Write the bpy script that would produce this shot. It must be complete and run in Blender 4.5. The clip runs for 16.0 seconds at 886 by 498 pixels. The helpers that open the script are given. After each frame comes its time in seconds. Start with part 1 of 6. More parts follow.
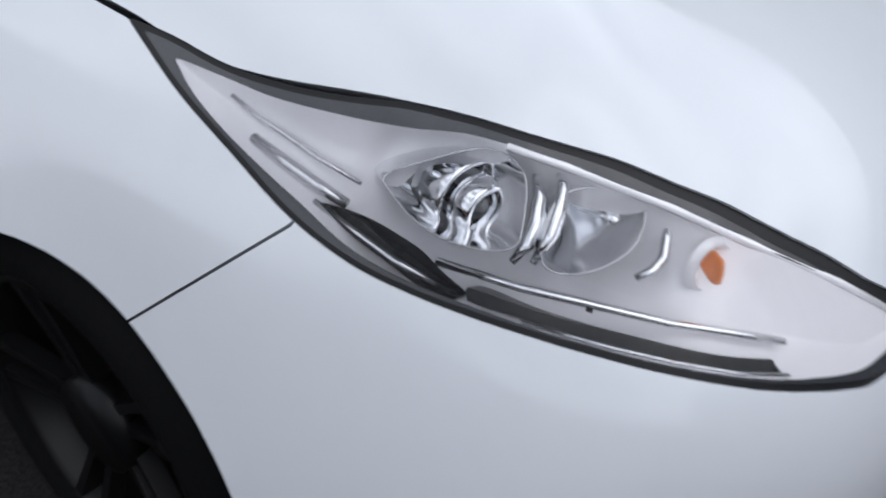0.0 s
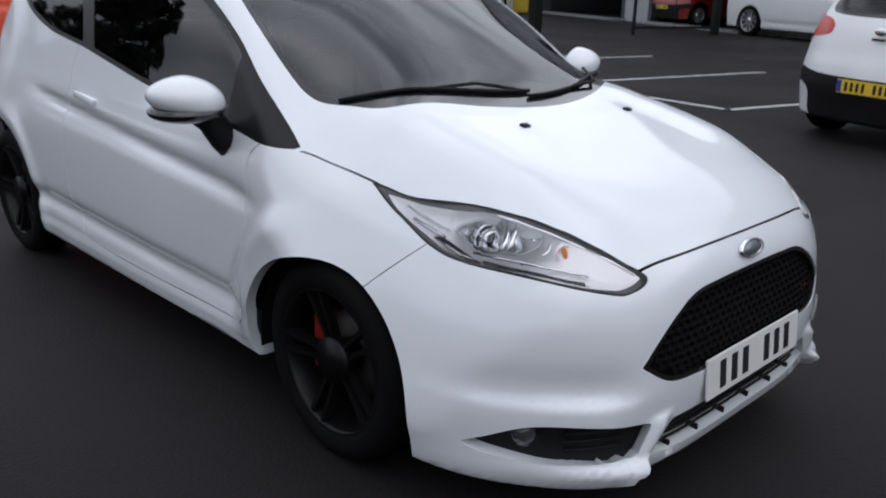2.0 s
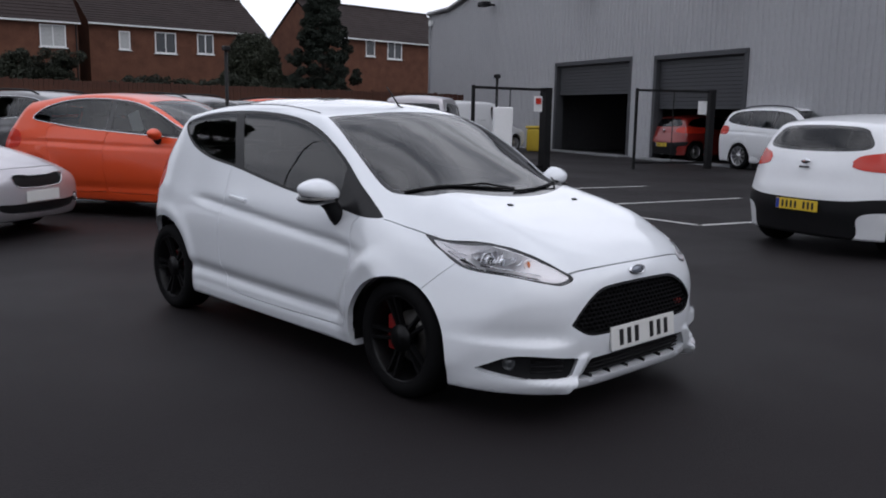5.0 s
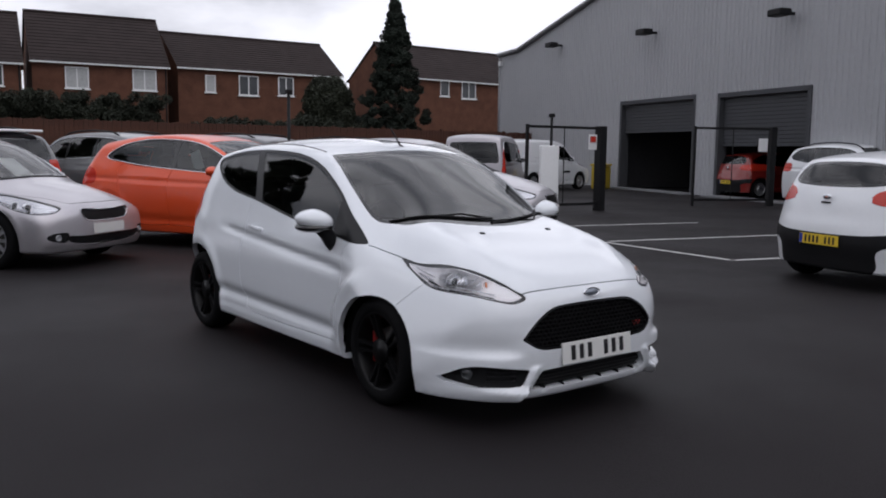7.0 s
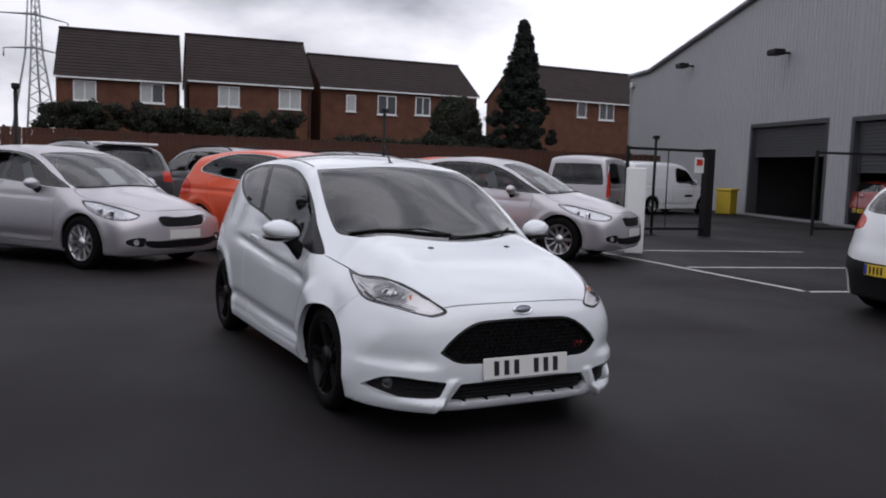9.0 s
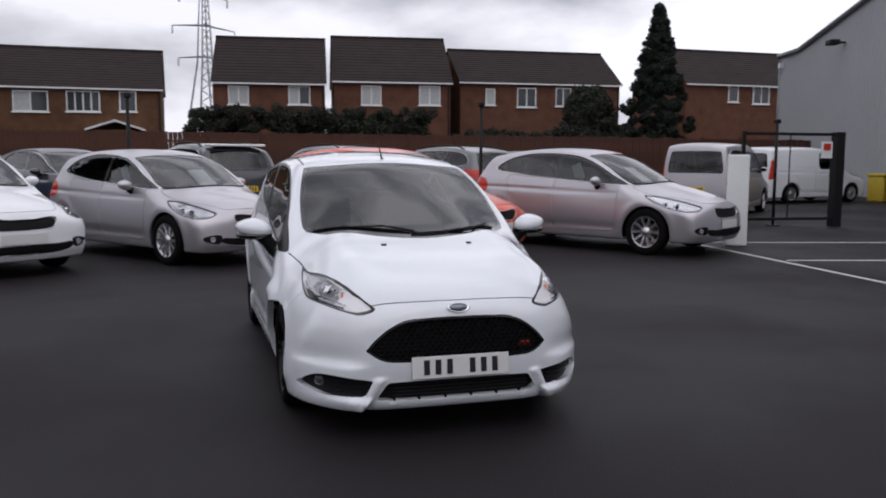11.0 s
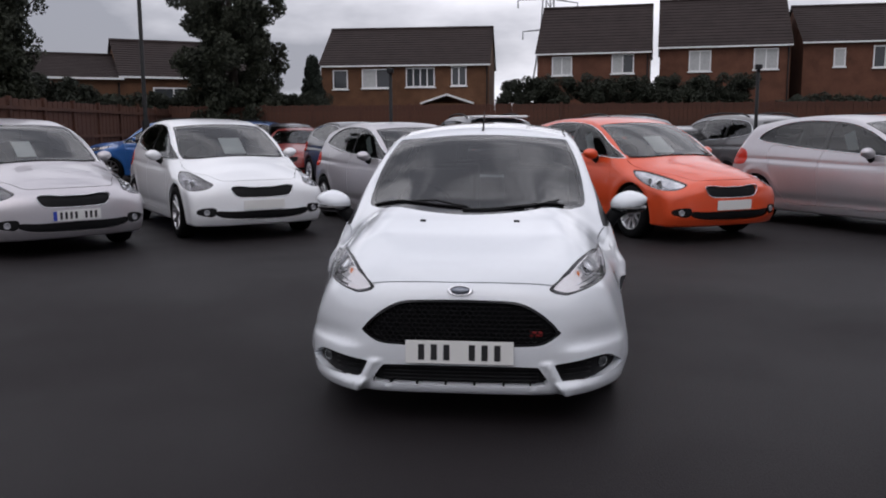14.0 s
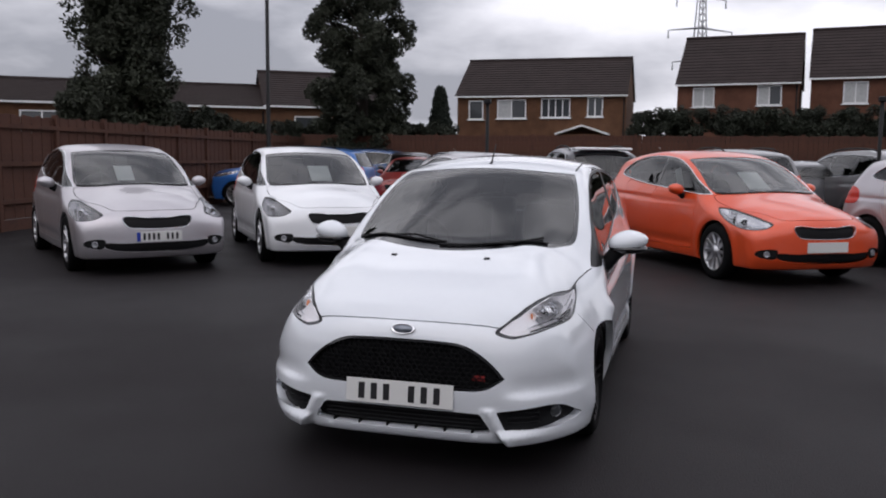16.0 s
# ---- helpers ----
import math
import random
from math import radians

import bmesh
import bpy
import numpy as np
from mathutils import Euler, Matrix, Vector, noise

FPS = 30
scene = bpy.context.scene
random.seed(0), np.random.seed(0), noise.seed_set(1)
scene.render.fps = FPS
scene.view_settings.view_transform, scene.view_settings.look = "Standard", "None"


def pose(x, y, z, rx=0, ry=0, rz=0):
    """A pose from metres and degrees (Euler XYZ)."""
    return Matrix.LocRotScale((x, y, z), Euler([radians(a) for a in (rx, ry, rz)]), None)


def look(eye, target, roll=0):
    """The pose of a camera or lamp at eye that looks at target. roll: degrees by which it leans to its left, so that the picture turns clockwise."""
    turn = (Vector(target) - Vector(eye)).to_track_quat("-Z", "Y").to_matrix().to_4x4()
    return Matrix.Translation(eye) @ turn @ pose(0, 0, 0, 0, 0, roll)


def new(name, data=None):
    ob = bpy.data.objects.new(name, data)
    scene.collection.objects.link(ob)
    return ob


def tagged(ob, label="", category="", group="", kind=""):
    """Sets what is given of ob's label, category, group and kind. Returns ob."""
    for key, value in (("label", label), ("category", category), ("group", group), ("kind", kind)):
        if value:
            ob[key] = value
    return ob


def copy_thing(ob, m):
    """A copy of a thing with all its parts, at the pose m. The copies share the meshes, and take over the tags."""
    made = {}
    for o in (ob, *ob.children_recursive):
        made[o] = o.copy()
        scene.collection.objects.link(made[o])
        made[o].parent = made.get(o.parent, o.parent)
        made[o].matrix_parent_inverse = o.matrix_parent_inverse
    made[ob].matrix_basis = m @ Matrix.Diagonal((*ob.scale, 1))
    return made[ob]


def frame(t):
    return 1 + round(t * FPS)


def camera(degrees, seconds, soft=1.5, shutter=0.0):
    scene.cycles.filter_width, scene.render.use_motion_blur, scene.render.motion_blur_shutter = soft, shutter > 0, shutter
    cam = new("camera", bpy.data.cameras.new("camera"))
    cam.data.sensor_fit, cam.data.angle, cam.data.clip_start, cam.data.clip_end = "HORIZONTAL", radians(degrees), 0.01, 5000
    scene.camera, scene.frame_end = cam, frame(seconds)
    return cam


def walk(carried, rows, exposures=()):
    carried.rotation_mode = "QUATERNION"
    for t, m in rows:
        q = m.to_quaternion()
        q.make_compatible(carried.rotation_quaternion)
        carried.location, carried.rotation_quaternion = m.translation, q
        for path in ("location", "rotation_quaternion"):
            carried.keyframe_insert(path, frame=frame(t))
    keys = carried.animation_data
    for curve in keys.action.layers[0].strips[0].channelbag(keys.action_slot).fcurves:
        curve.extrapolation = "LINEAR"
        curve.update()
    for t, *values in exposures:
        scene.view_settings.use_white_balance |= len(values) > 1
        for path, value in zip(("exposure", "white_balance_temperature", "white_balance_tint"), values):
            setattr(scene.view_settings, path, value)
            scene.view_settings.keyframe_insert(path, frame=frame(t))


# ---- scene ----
# ---- camera ----
cam = camera(55.5, 16.0, soft=1.9, shutter=0.4)
PATH = [
    (0, (-1.13, 0.123, 1.113), (0.181, 1.088, -0.049), 3.67),
    (0.5, (-1.333, -0.116, 1.195), (-0.022, 1.016, 0.195), 1.79),
    (1, (-1.564, -0.357, 1.271), (-0.25, 0.865, 0.388), 1.4),
    (1.5, (-1.852, -0.591, 1.326), (-0.52, 0.692, 0.564), 1.91),
    (2, (-2.1, -0.876, 1.357), (-0.77, 0.478, 0.728), 1.43),
    (2.5, (-2.349, -1.135, 1.387), (-1.014, 0.262, 0.868), 1.53),
    (3, (-2.598, -1.385, 1.407), (-1.261, 0.032, 0.953), 1.37),
    (3.5, (-2.821, -1.655, 1.397), (-1.479, -0.227, 0.998), 1.89),
    (6, (-3.524, -2.503, 1.392), (-2.199, -1.031, 1.114), -0.0),
    (6.5, (-3.44, -2.715, 1.386), (-2.217, -1.154, 1.126), 0.4),
    (7, (-3.286, -2.917, 1.401), (-2.078, -1.34, 1.167), 0.7),
    (7.5, (-3.083, -3.021, 1.398), (-1.954, -1.39, 1.143), -0.1),
    (8, (-2.89, -3.215, 1.402), (-1.83, -1.533, 1.183), 0.9),
    (10.5, (-1.604, -3.96, 1.418), (-0.931, -2.09, 1.192), 0.5),
    (11, (-1.317, -3.985, 1.44), (-0.74, -2.082, 1.222), 0.3),
    (11.5, (-0.963, -4.039, 1.43), (-0.523, -2.1, 1.22), -0.5),
    (12, (-0.678, -4.042, 1.451), (-0.419, -2.074, 1.205), -0.6),
    (12.5, (-0.412, -3.966, 1.439), (-0.258, -1.988, 1.187), -0.5),
    (13, (-0.146, -3.957, 1.442), (-0.083, -1.973, 1.196), -1.2),
    (13.5, (0.131, -3.972, 1.457), (0.01, -1.995, 1.179), 0.3),
    (14, (0.355, -3.871, 1.447), (0.138, -1.904, 1.16), -0.3),
    (14.5, (0.551, -3.806, 1.459), (0.291, -1.843, 1.178), 0.1),
    (15, (0.806, -3.75, 1.457), (0.406, -1.808, 1.194), 0.2),
    (15.5, (1.067, -3.667, 1.487), (0.594, -1.74, 1.234), 0.6),
    (16, (1.241, -3.557, 1.466), (0.689, -1.647, 1.247), 0.6),
]

walk(cam, [(t, look(eye, target, roll)) for t, eye, target, roll in PATH], [(0, 0.10, 6230, 11), (3.5, 0.03, 6200, 13), (7, -0.13, 6380, 15), (11, -0.10, 6430, 16), (16, -0.02, 6470, 16)])

# ---- sky and light: an overcast afternoon ----
world = bpy.data.worlds.new("overcast_sky")
scene.world = world
world.use_nodes = True
wn, wl = world.node_tree.nodes, world.node_tree.links
sky = wn.new("ShaderNodeTexSky")
sky.sky_type = 'NISHITA'
sky.sun_disc = False
sky.sun_elevation, sky.sun_rotation = radians(42), radians(160)
sky.air_density, sky.dust_density, sky.ozone_density = 1.0, 4.0, 1.0
tc = wn.new("ShaderNodeTexCoord")
mp = wn.new("ShaderNodeMapping")
mp.inputs["Scale"].default_value, mp.inputs["Location"].default_value = (1.0, 1.0, 2.6), (-13.96, -0.49, 6.41)
wl.new(tc.outputs["Generated"], mp.inputs["Vector"])
cl = wn.new("ShaderNodeTexNoise")
cl.inputs["Scale"].default_value, cl.inputs["Detail"].default_value = 2.6, 7
wl.new(mp.outputs["Vector"], cl.inputs["Vector"])
ramp = wn.new("ShaderNodeValToRGB")
ramp.color_ramp.elements[0].position, ramp.color_ramp.elements[1].position = 0.40, 0.60
ramp.color_ramp.elements[0].color = (4.7, 4.95, 5.5, 1)
ramp.color_ramp.elements[1].color = (12.4, 12.7, 13.3, 1)
wl.new(cl.outputs["Fac"], ramp.inputs["Fac"])
mixw = wn.new("ShaderNodeMix")
mixw.data_type = 'RGBA'
mixw.inputs[0].default_value = 0.93
wl.new(sky.outputs["Color"], mixw.inputs[6])
# the cloud thins towards the east and brightens overhead
sep, thin, shade = wn.new("ShaderNodeSeparateXYZ"), wn.new("ShaderNodeMapRange"), wn.new("ShaderNodeVectorMath")
wl.new(tc.outputs["Generated"], sep.inputs["Vector"])
wl.new(sep.outputs["X"], thin.inputs["Value"])
thin.inputs["From Min"].default_value, thin.inputs["From Max"].default_value = -0.7, 0.5
thin.inputs["To Min"].default_value, thin.inputs["To Max"].default_value = 0.86, 1.05
rise, both = wn.new("ShaderNodeMapRange"), wn.new("ShaderNodeMath")
wl.new(sep.outputs["Z"], rise.inputs["Value"])
rise.inputs["From Min"].default_value, rise.inputs["From Max"].default_value = 0.15, 0.7
rise.inputs["To Min"].default_value, rise.inputs["To Max"].default_value = 0.84, 1.16
both.operation = 'MULTIPLY'
wl.new(thin.outputs["Result"], both.inputs[0])
wl.new(rise.outputs["Result"], both.inputs[1])
shade.operation = 'SCALE'
wl.new(ramp.outputs["Color"], shade.inputs[0])
wl.new(both.outputs[0], shade.inputs["Scale"])
wl.new(shade.outputs["Vector"], mixw.inputs[7])
bg = wn["Background"]
wl.new(mixw.outputs[2], bg.inputs["Color"])
bg.inputs["Strength"].default_value = 0.105
sun = new("sun", bpy.data.lights.new("sun", 'SUN'))
sun.data.energy, sun.data.angle, sun.data.color = 0.4, radians(50), (1.0, 0.97, 0.93)
sun.matrix_world = look((0, 0, 30), (8, 20, 0))


# ---- materials ----
def material(name, color, rough=0.5, metal=0.0, coat=0.0, vary=0.0, scale=8.0, bump=0.0, bump_scale=60.0, spec=0.5, per_object=0.0):
    m = bpy.data.materials.new(name)
    m.use_nodes = True
    nt = m.node_tree
    b = nt.nodes["Principled BSDF"]
    b.inputs["Base Color"].default_value = (*color, 1)
    b.inputs["Roughness"].default_value = rough
    b.inputs["Metallic"].default_value = metal
    b.inputs["Coat Weight"].default_value = coat
    b.inputs["Coat Roughness"].default_value = 0.04
    b.inputs["Specular IOR Level"].default_value = spec
    co = nt.nodes.new("ShaderNodeTexCoord")
    if vary:
        n1 = nt.nodes.new("ShaderNodeTexNoise")
        n1.inputs["Scale"].default_value, n1.inputs["Detail"].default_value = scale, 5
        n2 = nt.nodes.new("ShaderNodeTexNoise")
        n2.inputs["Scale"].default_value, n2.inputs["Detail"].default_value = scale * 14, 3
        for n in (n1, n2):
            nt.links.new(co.outputs["Object"], n.inputs["Vector"])
        add = nt.nodes.new("ShaderNodeMath")
        add.operation = 'ADD'
        nt.links.new(n1.outputs["Fac"], add.inputs[0])
        nt.links.new(n2.outputs["Fac"], add.inputs[1])
        mr = nt.nodes.new("ShaderNodeMapRange")
        mr.inputs["From Min"].default_value, mr.inputs["From Max"].default_value = 0.6, 1.4
        mr.inputs["To Min"].default_value, mr.inputs["To Max"].default_value = 1 - vary, 1 + vary
        nt.links.new(add.outputs[0], mr.inputs["Value"])
        last = mr.outputs["Result"]
        if per_object:
            oi = nt.nodes.new("ShaderNodeObjectInfo")
            m2 = nt.nodes.new("ShaderNodeMapRange")
            m2.inputs["To Min"].default_value, m2.inputs["To Max"].default_value = 1 - per_object, 1 + per_object
            nt.links.new(oi.outputs["Random"], m2.inputs["Value"])
            mu = nt.nodes.new("ShaderNodeMath")
            mu.operation = 'MULTIPLY'
            nt.links.new(last, mu.inputs[0])
            nt.links.new(m2.outputs["Result"], mu.inputs[1])
            last = mu.outputs[0]
        sc = nt.nodes.new("ShaderNodeVectorMath")
        sc.operation = 'SCALE'
        sc.inputs[0].default_value = color
        nt.links.new(last, sc.inputs["Scale"])
        nt.links.new(sc.outputs["Vector"], b.inputs["Base Color"])
    if bump:
        nb = nt.nodes.new("ShaderNodeTexNoise")
        nb.inputs["Scale"].default_value, nb.inputs["Detail"].default_value = bump_scale, 4
        nt.links.new(co.outputs["Object"], nb.inputs["Vector"])
        bp = nt.nodes.new("ShaderNodeBump")
        bp.inputs["Strength"].default_value, bp.inputs["Distance"].default_value = bump, 0.01
        nt.links.new(nb.outputs["Fac"], bp.inputs["Height"])
        nt.links.new(bp.outputs["Normal"], b.inputs["Normal"])
    return m


def glass(name, tint, rough=0.0, ior=1.55):
    """A thin tinted pane: clear for light, mirroring by its angle."""
    m = bpy.data.materials.new(name)
    m.use_nodes = True
    nt = m.node_tree
    nt.nodes.clear()
    out = nt.nodes.new("ShaderNodeOutputMaterial")
    tr = nt.nodes.new("ShaderNodeBsdfTransparent")
    tr.inputs["Color"].default_value = (*tint, 1)
    gl = nt.nodes.new("ShaderNodeBsdfGlossy")
    gl.inputs["Roughness"].default_value = rough
    fr = nt.nodes.new("ShaderNodeFresnel")
    fr.inputs["IOR"].default_value = ior
    mx = nt.nodes.new("ShaderNodeMixShader")
    nt.links.new(fr.outputs[0], mx.inputs[0])
    nt.links.new(tr.outputs[0], mx.inputs[1])
    nt.links.new(gl.outputs[0], mx.inputs[2])
    nt.links.new(mx.outputs[0], out.inputs["Surface"])
    return m


def layered(name, c1, c2, c3, s1, s2, rough, bump):
    """Ground-like stuff: two noises of different size mix three tones."""
    m = material(name, c1, rough)
    nt = m.node_tree
    b = nt.nodes["Principled BSDF"]
    co = nt.nodes.new("ShaderNodeTexCoord")
    noises = []
    for s in (s1, s2):
        n = nt.nodes.new("ShaderNodeTexNoise")
        n.inputs["Scale"].default_value, n.inputs["Detail"].default_value = s, 6
        nt.links.new(co.outputs["Object"], n.inputs["Vector"])
        noises.append(n)
    prev = None
    for n, (lo, hi), cols in ((noises[0], (0.35, 0.68), (c1, c2)), (noises[1], (0.52, 0.72), (None, c3))):
        mr = nt.nodes.new("ShaderNodeMapRange")
        mr.inputs["From Min"].default_value, mr.inputs["From Max"].default_value = lo, hi
        nt.links.new(n.outputs["Fac"], mr.inputs["Value"])
        mx = nt.nodes.new("ShaderNodeMix")
        mx.data_type = 'RGBA'
        nt.links.new(mr.outputs["Result"], mx.inputs[0])
        if prev is None:
            mx.inputs[6].default_value = (*cols[0], 1)
        else:
            nt.links.new(prev, mx.inputs[6])
        mx.inputs[7].default_value = (*cols[1], 1)
        prev = mx.outputs[2]
    nt.links.new(prev, b.inputs["Base Color"])
    bp = nt.nodes.new("ShaderNodeBump")
    bp.inputs["Strength"].default_value, bp.inputs["Distance"].default_value = bump, 0.008
    nt.links.new(noises[1].outputs["Fac"], bp.inputs["Height"])
    nt.links.new(bp.outputs["Normal"], b.inputs["Normal"])
    return m


WHITE = material("white_car_paint", (0.755, 0.785, 0.822), 0.21, 0, 1.0, 0.012, 2.0)
WHITE_B = material("white_car_paint_plain", (0.79, 0.805, 0.825), 0.30, 0, 0.8, 0.02, 2.0)
SILVER = material("silver_metallic_paint", (0.52, 0.50, 0.525), 0.38, 0.65, 0.7, 0.03, 3.0)
ORANGE = material("orange_metallic_paint", (0.72, 0.078, 0.018), 0.34, 0.15, 0.8, 0.03, 3.0)
BLUE = material("bright_blue_paint", (0.022, 0.12, 0.38), 0.3, 0.2, 0.8, 0.04, 3.0)
NAVY = material("dark_blue_paint", (0.02, 0.06, 0.17), 0.3, 0.2, 0.8, 0.04, 3.0)
# base colour darkened to carry the shadow over the car in the doorway
RED = material("red_paint", (0.22, 0.016, 0.012), 0.3, 0.1, 0.8, 0.04, 3.0)
DARKGREY = material("dark_grey_paint", (0.035, 0.036, 0.042), 0.3, 0.3, 0.8, 0.05, 3.0)
GREY = material("grey_metallic_paint", (0.13, 0.13, 0.135), 0.34, 0.5, 0.8, 0.05, 3.0)
TRIM = material("black_plastic", (0.008, 0.008, 0.009), 0.55, 0, 0, 0.15, 20, 0.08, 300, 0.2)
GLOSSB = material("gloss_black", (0.008, 0.008, 0.009), 0.12, 0, 0.5)
SEAL = material("black_seal", (0.010, 0.010, 0.011), 0.32, 0, 0, 0.1, 30, 0, 60, 0.3)
INTERIOR = material("dark_cabin_cloth", (0.022, 0.022, 0.025), 0.85, 0, 0, 0.2, 10, 0.1, 200)
CHROME = material("chrome", (0.82, 0.83, 0.85), 0.09, 1.0)
REFLECT = material("lamp_reflector", (0.98, 0.97, 0.99), 0.14, 0.0, 1.0, 0.02, 12)
LAMPMETAL = material("lamp_metal", (0.72, 0.72, 0.74), 0.2, 0.9, 0, 0.05, 12)
SATIN = material("satin_silver", (0.88, 0.88, 0.91), 0.28, 0.55, 0.2, 0.03, 20)
DRL = material("dark_lamp_insert", (0.010, 0.010, 0.012), 0.34, 0.0, 0.0, 0.1, 30, 0, 60, 0.25)
BEZEL = material("lamp_bezel_grey", (0.034, 0.036, 0.042), 0.25, 0, 0.5, 0.1, 20)
GLASSY = material("projector_glass", (0.05, 0.055, 0.06), 0.05, 0, 0.8)
LAMPGREY = material("lamp_bezel", (0.42, 0.43, 0.46), 0.3, 0.6, 0, 0.05, 12)
AMBER = material("amber_lens", (0.85, 0.25, 0.05), 0.15, 0, 0.4)
REDLENS = material("red_lens", (0.52, 0.030, 0.014), 0.16, 0, 0.15)
EMBLEM = material("emblem_enamel", (0.20, 0.22, 0.26), 0.2, 0.4, 0.5)
RUBBER = material("tyre_rubber", (0.0045, 0.0045, 0.005), 0.8, 0, 0, 0.2, 10, 0.15, 120, 0.10)
BLACKRIM = material("satin_black_alloy", (0.0045, 0.0045, 0.005), 0.33, 0, 0, 0.1, 20, 0, 60, 0.2)
ALLOY = material("silver_alloy", (0.58, 0.58, 0.6), 0.3, 0.9)
STEEL = material("disc_steel", (0.14, 0.135, 0.13), 0.45, 0.8)
CALIPER = material("red_caliper", (0.26, 0.014, 0.014), 0.4)
PLATEW = material("white_plate", (0.72, 0.72, 0.70), 0.35)
PLATEY = material("yellow_plate", (0.75, 0.52, 0.04), 0.35)
BARS = material("plate_characters", (0.012, 0.012, 0.014), 0.5)
EUBLUE = material("plate_blue_band", (0.02, 0.05, 0.35), 0.4)
PAPER = material("paper_card", (0.88, 0.89, 0.88), 0.7, 0, 0, 0.03, 10)
SCREEN = glass("windscreen_glass", (0.46, 0.51, 0.50), ior=1.88)
TINT = glass("tinted_glass", (0.27, 0.295, 0.30), ior=1.68)
SCREEN2 = glass("row_windscreen_glass", (0.74, 0.78, 0.78), ior=1.95)
TINT2 = glass("row_side_glass", (0.42, 0.46, 0.46), ior=1.75)
CLEAR = glass("lamp_lens_clear", (0.98, 0.98, 0.99), 0.12, 1.4)
ASPHALT = layered("asphalt", (0.0089, 0.0072, 0.0081), (0.0122, 0.0100, 0.0111), (0.020, 0.0168, 0.0181), 0.35, 90.0, 0.7, 0.5)
ASPHALT.node_tree.nodes["Principled BSDF"].inputs["Specular IOR Level"].default_value = 0.22
# damp patches: smoother here and there
an, al = ASPHALT.node_tree.nodes, ASPHALT.node_tree.links
damp = an.new("ShaderNodeTexNoise")
damp.inputs["Scale"].default_value, damp.inputs["Detail"].default_value = 0.35, 8
al.new(an["Texture Coordinate"].outputs["Object"], damp.inputs["Vector"])
dr = an.new("ShaderNodeMapRange")
dr.inputs["From Min"].default_value, dr.inputs["From Max"].default_value = 0.42, 0.66
dr.inputs["To Min"].default_value, dr.inputs["To Max"].default_value = 0.62, 0.80
al.new(damp.outputs["Fac"], dr.inputs["Value"])
al.new(dr.outputs["Result"], an["Principled BSDF"].inputs["Roughness"])
LINE = material("white_line_paint", (0.52, 0.52, 0.51), 0.7, 0, 0, 0.25, 14, 0.2, 90)


# ---- shaping tools ----
def part(name, verts, faces, mat, parent=None, normals=None, smooth=True, label="", mats=None, face_mats=None):
    me = bpy.data.meshes.new(name)
    me.from_pydata([tuple(v) for v in verts], [], [tuple(int(i) for i in f) for f in faces])
    for mt in (mats or [mat]):
        me.materials.append(mt)
    if face_mats is not None:
        me.polygons.foreach_set("material_index", face_mats)
    if smooth:
        me.polygons.foreach_set("use_smooth", [True] * len(me.polygons))
    me.update()
    if normals is not None and len(me.vertices) == len(normals):
        me.normals_split_custom_set_from_vertices([tuple(n) for n in normals])
    ob = new(name, me)
    ob.parent = parent
    if label:
        ob["label"] = label
    return ob


def solid(name, bm, mat, parent=None, label="", smooth=False, angle=35):
    me = bpy.data.meshes.new(name)
    bmesh.ops.recalc_face_normals(bm, faces=bm.faces)
    bm.to_mesh(me)
    bm.free()
    me.materials.append(mat)
    if smooth:
        me.polygons.foreach_set("use_smooth", [True] * len(me.polygons))
        me.set_sharp_from_angle(angle=radians(angle))
    ob = new(name, me)
    ob.parent = parent
    if label:
        ob["label"] = label
    return ob


def box(bm, x0, x1, y0, y1, z0, z1, bev=0.0, m=None):
    r = bmesh.ops.create_cube(bm, size=1)
    vs = r["verts"]
    for v in vs:
        v.co = Vector(((x0 + x1) / 2 + v.co.x * (x1 - x0), (y0 + y1) / 2 + v.co.y * (y1 - y0), (z0 + z1) / 2 + v.co.z * (z1 - z0)))
    if bev:
        es = list({e for v in vs for e in v.link_edges})
        r = bmesh.ops.bevel(bm, geom=es, offset=bev, segments=2, affect='EDGES', profile=0.5)
        vs = list({v for f in r["faces"] for v in f.verts} | {v for v in vs if v.is_valid})
    if m is not None:
        bmesh.ops.transform(bm, matrix=m, verts=vs)
    return bm


def bx(name, x0, x1, y0, y1, z0, z1, mat, parent=None, bev=0.0, label=""):
    return solid(name, box(bmesh.new(), x0, x1, y0, y1, z0, z1, bev), mat, parent, label)


def lathe(profile, n=48, axis='x'):
    """Verts and faces of a profile of (radius, along) turned round an axis."""
    vs, fs, k = [], [], len(profile)
    for i in range(n):
        a = 2 * math.pi * i / n
        for r, h in profile:
            c, s = r * math.cos(a), r * math.sin(a)
            vs.append({'x': (h, c, s), 'y': (c, h, s), 'z': (c, s, h)}[axis])
    for i in range(n):
        for j in range(k - 1):
            a, b = i * k + j, ((i + 1) % n) * k + j
            fs.append((a, a + 1, b + 1, b))
    return np.array(vs), fs


